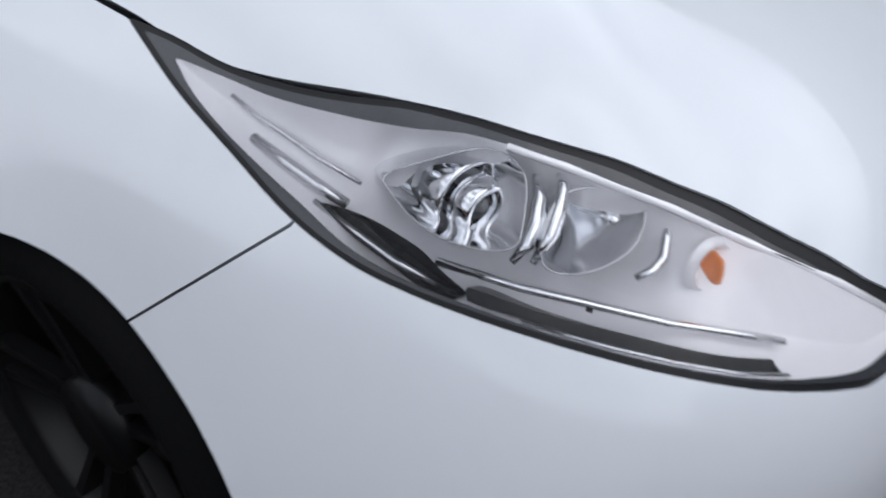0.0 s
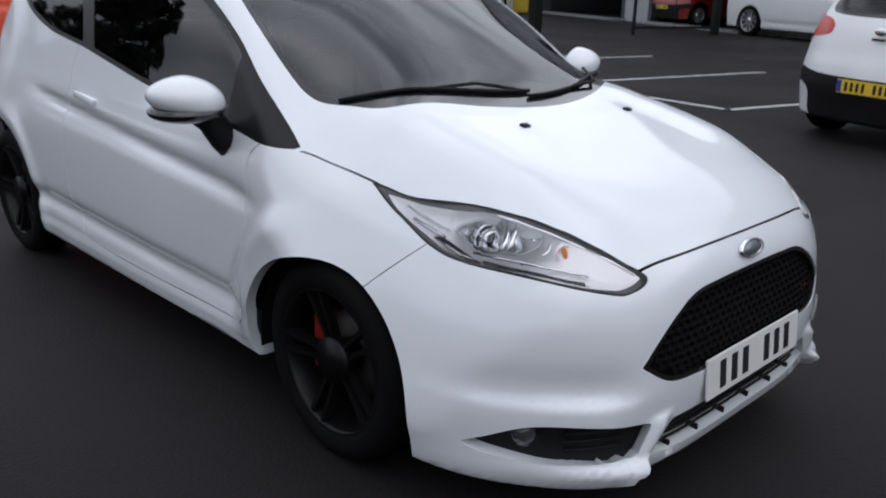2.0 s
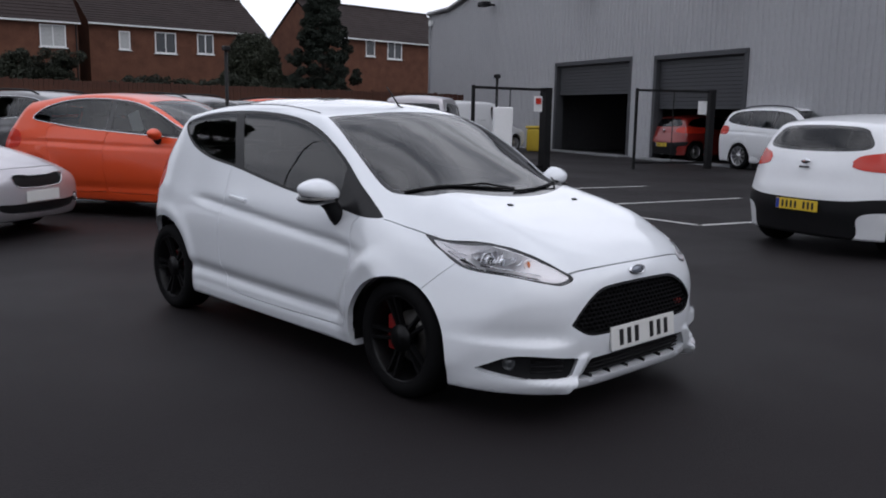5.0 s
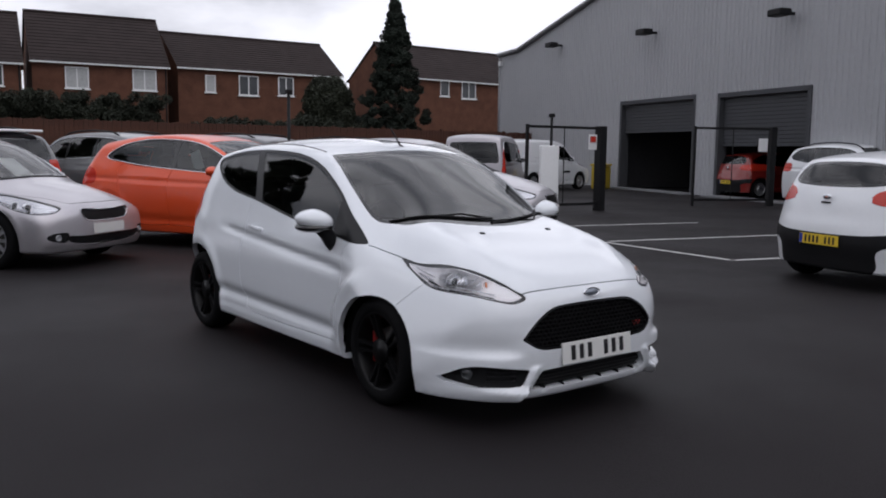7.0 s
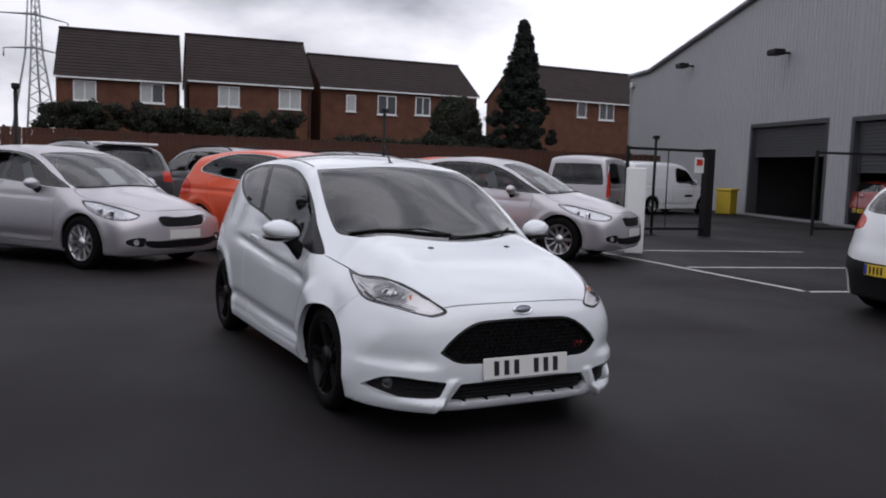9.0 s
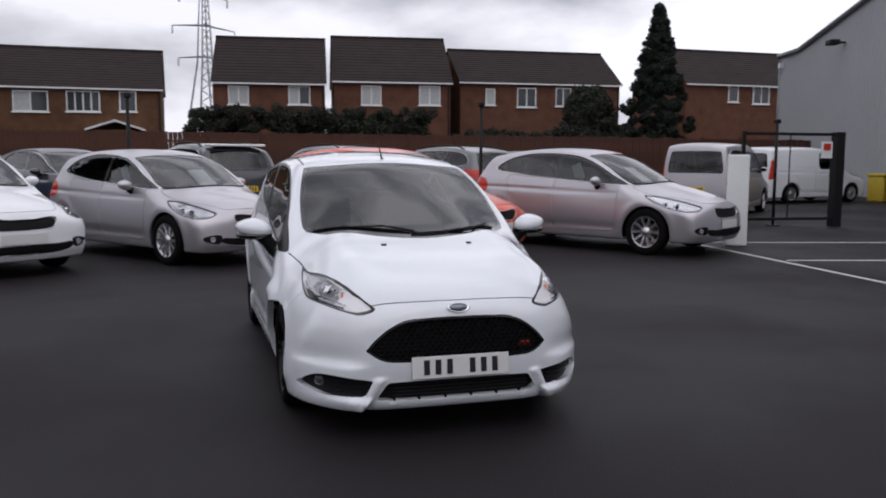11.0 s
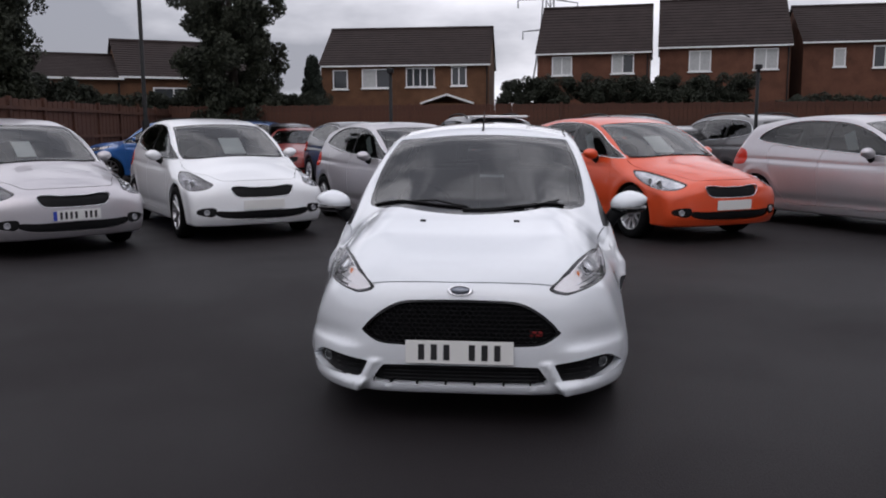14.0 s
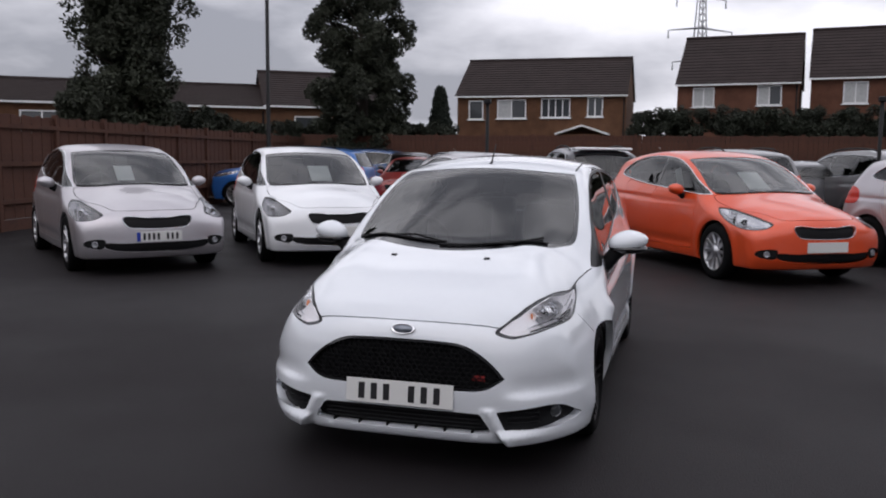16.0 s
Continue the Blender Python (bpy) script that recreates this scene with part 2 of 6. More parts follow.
def tube(points, r, n=8, caps=True):
    pts = [Vector(p) for p in points]
    vs, fs = [], []
    for i, p in enumerate(pts):
        d = (pts[min(i + 1, len(pts) - 1)] - pts[max(i - 1, 0)]).normalized()
        up = Vector((0, 0, 1)) if abs(d.z) < 0.95 else Vector((0, 1, 0))
        s = d.cross(up).normalized()
        u = s.cross(d)
        rr = r[i] if isinstance(r, (list, tuple)) else r
        for k in range(n):
            a = 2 * math.pi * k / n
            vs.append(p + (s * math.cos(a) + u * math.sin(a)) * rr)
    for i in range(len(pts) - 1):
        for k in range(n):
            a, b = i * n + k, i * n + (k + 1) % n
            fs.append((a, b, b + n, a + n))
    if caps:
        fs.append(tuple(range(n))[::-1])
        fs.append(tuple(range(len(vs) - n, len(vs))))
    return vs, fs


def curve(*pts):
    """A smooth function through the given (t, value) points."""
    t = np.array([p[0] for p in pts], float)
    v = np.array([p[1] for p in pts], float)
    h = np.diff(t)
    d = np.diff(v) / h
    m = np.zeros(len(t))
    m[1:-1] = (d[:-1] * h[1:] + d[1:] * h[:-1]) / (h[1:] + h[:-1])
    m[0], m[-1] = d[0], d[-1]
    T = np.linspace(t[0], t[-1], 4000)
    i = np.clip(np.searchsorted(t, T) - 1, 0, len(h) - 1)
    s = (T - t[i]) / h[i]
    V = (2 * s**3 - 3 * s**2 + 1) * v[i] + (s**3 - 2 * s**2 + s) * h[i] * m[i] + (3 * s**2 - 2 * s**3) * v[i + 1] + (s**3 - s**2) * h[i] * m[i + 1]
    return lambda q: np.interp(q, T, V)


def outline(pts, closed=True, n=8):
    """A dense smooth polyline through 2D points; a point given with a third value 1 is a sharp corner."""
    P = [(p[0], p[1]) for p in pts]
    hard = [len(p) > 2 for p in pts]
    out, k = [], len(P)
    for i in range(k if closed else k - 1):
        p0, p1, p2, p3 = (np.array(P[(i + j) % k]) for j in (-1, 0, 1, 2))
        m1 = (p2 - p1) if hard[i] else (p2 - p0) / 2
        m2 = (p2 - p1) if hard[(i + 1) % k] else (p3 - p1) / 2
        for j in range(n):
            s = j / n
            out.append((2 * s**3 - 3 * s**2 + 1) * p1 + (s**3 - 2 * s**2 + s) * m1 + (3 * s**2 - 2 * s**3) * p2 + (s**3 - s**2) * m2)
    return np.array(out)


def inside(P, poly):
    """The signed distance of 2D points from a closed polyline, negative within."""
    lo, hi = poly.min(0) - 0.12, poly.max(0) + 0.12
    near = ((P > lo) & (P < hi)).all(1)
    if not near.all():
        out = np.full(len(P), 0.12)
        if near.any():
            out[near] = inside(P[near], poly)
        return out
    A, B = poly, np.roll(poly, -1, 0)
    best = np.full(len(P), 1e9)
    odd = np.zeros(len(P), bool)
    for a, b in zip(A, B):
        e = b - a
        t = np.clip(((P - a) @ e) / (e @ e + 1e-12), 0, 1)
        best = np.minimum(best, np.hypot(*(P - a - t[:, None] * e).T))
        cross = (a[1] > P[:, 1]) != (b[1] > P[:, 1])
        with np.errstate(divide='ignore', invalid='ignore'):
            odd ^= cross & (P[:, 0] < (b[0] - a[0]) * (P[:, 1] - a[1]) / (b[1] - a[1] + 1e-15) + a[0])
    return np.where(odd, -best, best)


def smax(k, *fs):
    out = fs[0]
    for f in fs[1:]:
        h = np.clip(0.5 + 0.5 * (out - f) / k, 0, 1)
        out = f + (out - f) * h + k * h * (1 - h)
    return out


class Shell:
    """A body's skin: the zero surface of a function, with regions cut out of it along exact lines."""

    def __init__(self, fn, lo=None, hi=None, step=None):
        self.fn = fn
        if lo is None:
            return
        ax = [np.arange(l, h + step, step) for l, h in zip(lo, hi)]
        G = np.stack(np.meshgrid(*ax, indexing='ij'), -1)
        shape = G.shape[:3]
        f = fn(G.reshape(-1, 3)).reshape(shape)
        s = f < 0
        n = np.array(shape) - 1
        corner = [(i, j, k) for i in (0, 1) for j in (0, 1) for k in (0, 1)]
        cut = lambda a, c: a[c[0]:c[0] + n[0], c[1]:c[1] + n[1], c[2]:c[2] + n[2]]
        cnt = sum(cut(s, c).astype(int) for c in corner)
        act = (cnt > 0) & (cnt < 8)
        idx = np.full(n, -1)
        idx[act] = np.arange(act.sum())
        cells = np.argwhere(act)
        acc, num = np.zeros((len(cells), 3)), np.zeros(len(cells))
        for a in corner:
            for d in range(3):
                if a[d]:
                    continue
                b = list(a)
                b[d] = 1
                fa = f[tuple((cells + a).T)]
                fb = f[tuple((cells + b).T)]
                x = (fa < 0) != (fb < 0)
                t = np.where(x, fa / np.where(x, fa - fb, 1), 0)
                p = cells + np.array(a) + t[:, None] * (np.array(b) - np.array(a))
                acc += np.where(x[:, None], p, 0)
                num += x
        V = acc / num[:, None] * step + np.array(lo)
        quads = []
        for d in range(3):
            e = [slice(None)] * 3
            e2 = [slice(None)] * 3
            e[d], e2[d] = slice(0, -1), slice(1, None)
            x = s[tuple(e)] != s[tuple(e2)]
            pos = np.argwhere(x)
            o1, o2 = [q for q in range(3) if q != d]
            ok = (pos[:, o1] > 0) & (pos[:, o2] > 0) & (pos[:, o1] < n[o1]) & (pos[:, o2] < n[o2])
            pos = pos[ok]
            u1, u2 = np.eye(3, dtype=int)[o1], np.eye(3, dtype=int)[o2]
            q = np.stack([idx[tuple((pos - a).T)] for a in (u1 + u2, u2, 0 * u1, u1)], 1)
            flip = s[tuple(pos.T)] ^ (d == 1)
            q[~flip] = q[~flip][:, ::-1]
            quads.append(q)
        Q = np.concatenate(quads)
        for _ in range(4):
            g = self.grad(V)
            fv = fn(V)
            stepv = np.clip(fv / (g * g).sum(1), -step, step)
            V = V - stepv[:, None] * g * 0.9
        self.V = V
        self.F = np.concatenate([Q[:, [0, 1, 2]], Q[:, [0, 2, 3]]])
        self.L = np.zeros(len(self.F), int)
        self.names = ["body"]
        self.N = self.unit(self.grad(V))

    def grad(self, V, e=5e-3):
        return np.stack([(self.fn(V + e * d) - self.fn(V - e * d)) / (2 * e) for d in np.eye(3)], 1)

    @staticmethod
    def unit(N):
        return N / (np.linalg.norm(N, axis=1)[:, None] + 1e-12)

    def carve(self, name, g, where, only=("body",)):
        """Gives the faces with g < 0 to the region name, cutting the faces that g = 0 crosses. g, where: functions of places and normals."""
        gv = g(self.V, self.N)
        gv = np.where(np.abs(gv) < 1e-7, 1e-7, gv)
        if name not in self.names:
            self.names.append(name)
        lab = self.names.index(name)
        cen, cn = self.V[self.F].mean(1), self.N[self.F].mean(1)
        may = np.isin(self.L, [self.names.index(o) for o in only if o in self.names]) & where(cen, cn)
        neg = gv[self.F] < 0
        k = neg.sum(1)
        self.L[may & (k == 3)] = lab
        mix = np.where(may & (k > 0) & (k < 3))[0]
        if not len(mix):
            return
        T, ng = self.F[mix], neg[mix]
        lone = np.where(k[mix] == 1, ng.argmax(1), (~ng).argmax(1))
        r = np.arange(len(T))
        a, b, c = T[r, lone], T[r, (lone + 1) % 3], T[r, (lone + 2) % 3]
        E = np.sort(np.concatenate([np.stack([a, b], 1), np.stack([a, c], 1)]), 1)
        U, inv = np.unique(E, axis=0, return_inverse=True)
        inv = inv.ravel()
        t = gv[U[:, 0]] / (gv[U[:, 0]] - gv[U[:, 1]])
        newV = self.V[U[:, 0]] + t[:, None] * (self.V[U[:, 1]] - self.V[U[:, 0]])
        newN = self.unit(self.N[U[:, 0]] + t[:, None] * (self.N[U[:, 1]] - self.N[U[:, 0]]))
        base = len(self.V)
        self.V, self.N = np.concatenate([self.V, newV]), np.concatenate([self.N, newN])
        ab, ac = base + inv[:len(T)], base + inv[len(T):]
        old = self.L[mix]
        la = np.where(k[mix] == 1, lab, old)
        lo = np.where(k[mix] == 1, old, lab)
        keep = np.ones(len(self.F), bool)
        keep[mix] = False
        self.F = np.concatenate([self.F[keep], np.stack([a, ab, ac], 1), np.stack([ab, b, c], 1), np.stack([ab, c, ac], 1)])
        self.L = np.concatenate([self.L[keep], la, lo, lo])

    def refine(self, where):
        """Quarters the faces of a stretch, so that narrow shapes can be cut out of it."""
        pick = where(self.V[self.F].mean(1), self.N[self.F].mean(1))
        F, n = self.F[pick], len(self.V)
        E = np.sort(np.concatenate([F[:, [0, 1]], F[:, [1, 2]], F[:, [2, 0]]]), 1)
        U, inv = np.unique(E, axis=0, return_inverse=True)
        inv, m = inv.ravel() + n, len(F)
        ab, bc, ca = inv[:m], inv[m:2 * m], inv[2 * m:]
        self.V = np.concatenate([self.V, (self.V[U[:, 0]] + self.V[U[:, 1]]) / 2])
        self.N = np.concatenate([self.N, self.unit(self.N[U[:, 0]] + self.N[U[:, 1]])])
        a, b, c = F.T
        self.F = np.concatenate([self.F[~pick]] + [np.stack(q, 1) for q in ((a, ab, ca), (ab, b, bc), (ca, bc, c), (ab, bc, ca))])
        self.L = np.concatenate([self.L[~pick], np.tile(self.L[pick], 4)])

    def sub(self, name, where, fine=2):
        """A finer copy of one region, to be cut and pushed on its own."""
        V, F, N = self.take(name, where)
        for _ in range(fine):
            E = np.sort(np.concatenate([F[:, [0, 1]], F[:, [1, 2]], F[:, [2, 0]]]), 1)
            U, inv = np.unique(E, axis=0, return_inverse=True)
            inv = inv.ravel() + len(V)
            m = len(F)
            ab, bc, ca = inv[:m], inv[m:2 * m], inv[2 * m:]
            V = np.concatenate([V, (V[U[:, 0]] + V[U[:, 1]]) / 2])
            N = np.concatenate([N, self.unit(N[U[:, 0]] + N[U[:, 1]])])
            a, b, c = F.T
            F = np.concatenate([np.stack(q, 1) for q in ((a, ab, ca), (ab, b, bc), (ca, bc, c), (ab, bc, ca))])
        s = Shell(self.fn)
        s.fn, s.V, s.F, s.N, s.L, s.names = self.fn, V, F, N, np.zeros(len(F), int), ["body"]
        return s

    def take(self, name, where=None):
        F = self.F[self.L == self.names.index(name)] if name in self.names else self.F[:0]
        if where is not None and len(F):
            F = F[where(self.V[F].mean(1), self.N[F].mean(1))]
        u, inv = np.unique(F, return_inverse=True)
        return self.V[u], inv.reshape(-1, 3), self.N[u]

    def panel(self, name, mat, parent, where=None, push=0.0, rim=0.02, label="", as_name=None, rim_mat=None):
        """Links a region as a part: pushed along its normals, with its edges turned in by rim."""
        V, F, N = self.take(name, where)
        if not len(F):
            return None
        d = push(V, N) if callable(push) else push
        V = V + N * (np.asarray(d).reshape(-1, 1) if np.ndim(d) else d)
        if np.ndim(d):
            a, b, c = (V[F[:, i]] for i in range(3))
            n = np.cross(b - a, c - a)
            N = np.zeros_like(V)
            for i in range(3):
                np.add.at(N, F[:, i], n)
            N = self.unit(N)
        fm = None
        if rim:
            E = np.concatenate([F[:, [0, 1]], F[:, [1, 2]], F[:, [2, 0]]])
            key = np.sort(E, 1)
            _, i, c = np.unique(key, axis=0, return_index=True, return_counts=True)
            B = E[i[c == 1]]
            n = len(V)
            W = np.concatenate([V[B[:, 0]], V[B[:, 1]], V[B[:, 1]] - N[B[:, 1]] * rim, V[B[:, 0]] - N[B[:, 0]] * rim])
            m = len(B)
            q = n + np.stack([np.arange(m) + m, np.arange(m), np.arange(m) + 3 * m, np.arange(m) + 2 * m], 1)
            out = self.unit(np.cross(V[B[:, 1]] - V[B[:, 0]], N[B[:, 0]]))
            faces = [tuple(f) for f in F] + [tuple(f) for f in q]
            fm = [0] * len(F) + [1] * m
            V, N = np.concatenate([V, W]), np.concatenate([N, np.tile(out, (4, 1))])
            F = faces
        return part(as_name or name, V, F, mat, parent, N, True, label, mats=[mat, rim_mat or mat] if rim else None, face_mats=fm)


# ---- the white hatchback: its skin ----
HERO_TOP = curve((-0.4, 0.45), (0.0, 0.650), (0.10, 0.705), (0.25, 0.788), (0.45, 0.870), (0.667, 0.935), (0.80, 0.970), (0.95, 1.028), (1.05, 1.078), (1.25, 1.178),
                 (1.5, 1.295), (1.7, 1.378), (1.84, 1.420), (2.1, 1.456), (2.5, 1.478), (3.0, 1.468), (3.4, 1.425), (3.75, 1.37), (4.3, 1.15))
HERO_CROWN = curve((-0.4, 0.15), (0.15, 0.17), (0.8, 0.165), (1.1, 0.19), (1.5, 0.13), (1.9, 0.10), (3.0, 0.10), (4.3, 0.13))
HERO_FLAT = curve((-0.4, 2.2), (0.10, 2.6), (0.26, 5.5), (0.7, 5.5), (1.05, 3.2), (1.3, 2.3), (1.8, 2.2), (4.3, 2.2))
HERO_SIDE = curve((-0.2, 0.80), (0.12, 0.836), (0.2, 0.848), (0.35, 0.868), (0.55, 0.874), (0.70, 0.866), (0.85, 0.838), (0.95, 0.802), (1.1, 0.750),
                  (1.25, 0.693), (1.40, 0.625), (1.6, 0.50))
HERO_PLAN = curve((-0.4, 0.9), (0.3, 0.975), (0.52, 0.990), (0.80, 0.997), (1.0, 0.985), (1.3, 0.958), (2.0, 0.963), (3.0, 0.975), (3.37, 0.98), (3.7, 0.945), (4.3, 0.87))
HERO_NOSE = curve((-0.2, 0.08), (0.15, 0.05), (0.22, 0.015), (0.3, 0.005), (0.4, 0.0), (0.5, 0.012), (0.6, 0.03), (0.67, 0.045), (0.75, 0.09), (1.6, 0.6))
HERO_TAIL = curve((-0.2, 0.1), (0.2, 0.05), (0.4, 0.0), (0.6, 0.0), (0.8, 0.03), (1.0, 0.12), (1.2, 0.27), (1.33, 0.36), (1.6, 0.55))


def step01(a, b, q):
    s = np.clip((q - a) / (b - a), 0, 1)
    return s * s * (3 - 2 * s)


def hero_bow(x):
    return 0.34 * (np.abs(x) / 0.80) ** 4.5


def hero_top(x, y):
    crest = 0.020 * np.exp(-((np.abs(x) - 0.50) / 0.12) ** 2) * step01(0.3, 0.5, y) * (1 - step01(0.80, 1.05, y))
    return HERO_TOP(y) - HERO_CROWN(y) * (np.abs(x) / 0.7) ** HERO_FLAT(y) + crest + 0.016 * np.exp(-((np.abs(x) - 0.77) / 0.05) ** 2) * step01(0.4, 0.7, y) * (1 - step01(1.0, 1.25, y))


WHEEL_Y = (0.883, 3.372)


def hero_skin(P):
    x, y, z = np.abs(P[:, 0]), P[:, 1], P[:, 2]
    w = HERO_SIDE(z) * HERO_PLAN(y)
    for wy in WHEEL_Y:
        d = np.hypot(y - wy, z - 0.31)
        w = w + 0.012 * np.exp(-((d - 0.40) / 0.045) ** 2) * step01(0.15, 0.3, z)
    d = np.hypot(y - 0.885, z - 0.25)
    w = w + 0.022 * (1 - step01(0.44, 0.53, d)) * step01(0.2, 0.35, z)
    mid = step01(1.12, 1.4, y) * (1 - step01(2.75, 3.1, y))
    w = w - 0.020 * mid * np.exp(-((z - 0.70 - 0.075 * (y - 1.3)) / 0.030) ** 2)
    low = step01(1.2, 1.35, y) * (1 - step01(2.95, 3.1, y))
    w = w - 0.026 * low * np.exp(-((z - 0.335 - 0.02 * (y - 1.3)) / 0.04) ** 2) + 0.010 * low * step01(0.28, 0.24, z)
    side = (x - w) * 0.96
    top = (z - hero_top(x, y)) * 0.88
    bow = hero_bow(x)
    nose = HERO_NOSE(z) + 0.018 * np.exp(-((z - 0.43) / 0.05) ** 2) * step01(0.42, 0.62, x)
    nose = nose - 0.020 * (1 - step01(0.375, 0.415, z)) * step01(0.44, 0.60, x)
    strut = 0.455 - 0.55 * (z - 0.235)
    nose = nose - 0.022 * np.exp(-((x - strut - 0.012) / 0.030) ** 2) * (1 - step01(0.31, 0.34, z))
    nose = nose - 0.040 * (1 - step01(0.205, 0.240, z)) * step01(-0.02, 0.02, x - strut) * (1 - 0.8 * step01(0.50, 0.80, x))
    nose = nose - 0.016 * (1 - step01(0.190, 0.212, z)) * (1 - step01(0.44, 0.48, x))
    slope = 1.9125 * (x / 0.80) ** 3.5
    front = (0.035 + bow + nose - y) / np.sqrt(1 + slope**2)
    rear = (y - (3.955 - 0.33 * (x / 0.8) ** 3.5 - HERO_TAIL(z))) * 0.93
    f = smax(0.055, side, top)
    f = smax(0.07, f, front)
    f = smax(0.07, f, rear)
    return smax(0.02, f, 0.158 + 0.025 * step01(1.0, 1.3, y) - z)


# ---- build ----
def mirrored(pts):
    """A closed outline from its right half, mirrored about x = 0."""
    return list(pts) + [(-p[0], *p[1:]) for p in reversed(pts) if abs(p[0]) > 1e-6]


def yz(V):
    return V[:, 1:3]


def xz(V):
    return V[:, [0, 2]]


def xy(V):
    return V[:, :2]


def fix_winding(sh):
    a, b, c = (sh.V[sh.F[:, i]] for i in range(3))
    bad = (np.cross(b - a, c - a) * sh.N[sh.F].mean(1)).sum(1) < 0
    sh.F[bad] = sh.F[bad][:, ::-1]


def wheel(parent, x, y, r, w, rim_r, rim_mat, spokes=10, twin=False, caliper=None, turn=0.0):
    """A wheel at the side that x names: tyre, rim barrel, spokes, hub, brake disc."""
    s = 1 if x > 0 else -1
    h = w / 2
    V, F = lathe([(rim_r - 0.004, -h * 0.9), (rim_r + 0.008, -h), (r - 0.035, -h), (r - 0.010, -h * 0.86), (r, -h * 0.6), (r, 0), (r, h * 0.6), (r - 0.010, h * 0.86),
                  (r - 0.035, h * 1.0), (rim_r + 0.008, h), (rim_r - 0.004, h * 0.9)], 56)
    at = Vector((x, y, r))
    V = [Vector(v) * 1 + at for v in V]
    hub = part("wheel", *tube([at + Vector((s * (h - 0.06), 0, 0)), at + Vector((s * (h - 0.02), 0, 0))], 0.068, 24), rim_mat, parent)
    part("tyre", V, F, RUBBER, hub)
    V, F = lathe([(rim_r, h * 0.9), (rim_r - 0.012, h * 0.93), (rim_r - 0.016, h * 0.8), (rim_r - 0.035, h * 0.3), (rim_r - 0.04, -h * 0.8)], 56)
    part("rim", [Vector((v[0] * s, v[1], v[2])) + at for v in V], F, rim_mat, hub)
    V, F = lathe([(0.05, 0.0), (0.13, 0.0), (0.13, -0.02), (0.05, -0.02)], 40)
    part("brake_disc", [Vector((v[0] * s, v[1], v[2])) + at for v in V], F, STEEL, hub)
    if caliper:
        bm = bmesh.new()
        box(bm, s * 0.0 - 0.03, s * 0.0 + 0.045, 0.075, 0.155, -0.09, 0.09, 0.012)
        o = solid("caliper", bm, caliper, hub, "red painted brake caliper")
        o.matrix_basis = Matrix.Translation(at)
    for k in range(spokes):
        a = 2 * math.pi * (k + 0.5) / spokes + turn
        for off in ((-0.028, 0.028) if twin else (0,)):
            bm = bmesh.new()
            bw = 0.011 if twin else 0.02
            d = s * (h - 0.045)
            vs = []
            for rr, ww, dx in ((0.045, bw * 1.1, 0.0), (rim_r * 0.6, bw * 0.9, 0.012), (rim_r - 0.012, bw * 1.2, 0.024)):
                o = off * (0.35 + 0.65 * rr / rim_r)
                for dy, t in ((-ww, 0), (-ww * 0.6, 1), (ww * 0.6, 1), (ww, 0)):
                    vs.append(bm.verts.new((d + s * (dx + 0.010 * t - 0.014 * (1 - t)), (o + dy) * math.cos(a) - rr * math.sin(a), (o + dy) * math.sin(a) + rr * math.cos(a))))
            for i in (0, 4):
                for j in range(3):
                    bm.faces.new((vs[i + j], vs[i + j + 1], vs[i + j + 5], vs[i + j + 4]))
                bm.faces.new((vs[i], vs[i + 4], vs[i + 7], vs[i + 3]))
            o = solid("spoke", bm, rim_mat, hub, smooth=True)
            o.matrix_basis = Matrix.Translation(at)
    return hub


def plate(parent, m, mat, w=0.52, h=0.111, chars=(3, 3), eu=False):
    bm = bmesh.new()
    box(bm, -w / 2, w / 2, -0.004, 0.004, -h / 2, h / 2, 0.002, m)
    p = solid("number_plate", bm, mat, parent, "plain bars stand for its characters")
    n = sum(chars) + (1 if len(chars) > 1 else 0)
    pitch = w * 0.82 / n
    k = 0
    for num in chars:
        for _ in range(num):
            cx = -w * 0.41 + pitch * (k + 0.5) + (w * 0.03 if eu else 0)
            bx("bar", cx - pitch * 0.25, cx + pitch * 0.25, -0.0055, -0.004, -h * 0.34, h * 0.34, BARS, p).matrix_basis = m
            k += 1
        k += 1
    if eu:
        bx("blue_band", -w / 2 + 0.003, -w / 2 + 0.045, -0.0052, -0.004, -h * 0.46, h * 0.46, EUBLUE, p).matrix_basis = m
    return p


def seat(parent, x, y, z, mat=INTERIOR):
    bm = bmesh.new()
    box(bm, x - 0.25, x + 0.25, y - 0.25, y + 0.25, z, z + 0.16, 0.05)
    s = solid("seat", bm, mat, parent, smooth=True)
    bm = bmesh.new()
    box(bm, -0.24, 0.24, -0.06, 0.06, 0, 0.6, 0.05)
    solid("backrest", bm, mat, s, smooth=True).matrix_basis = pose(x, y + 0.24, z + 0.1, -16)
    bm = bmesh.new()
    box(bm, -0.13, 0.13, -0.04, 0.04, 0, 0.18, 0.035)
    solid("headrest", bm, mat, s, smooth=True).matrix_basis = pose(x, y + 0.43, z + 0.70, -10)
    return s


def steering(parent, x, y, z):
    V, F = lathe([(0.175 + 0.014 * math.cos(a), 0.014 * math.sin(a)) for a in np.linspace(0, 2 * math.pi, 9)], 32, 'y')
    o = part("steering_wheel", V, F, TRIM, parent)
    o.matrix_basis = pose(x, y, z, 24)
    bx("hub", -0.09, 0.09, -0.02, 0.02, -0.05, 0.05, TRIM, o, 0.015)
    bx("spoke", -0.17, 0.17, -0.006, 0.006, -0.018, 0.018, TRIM, o)
    return o


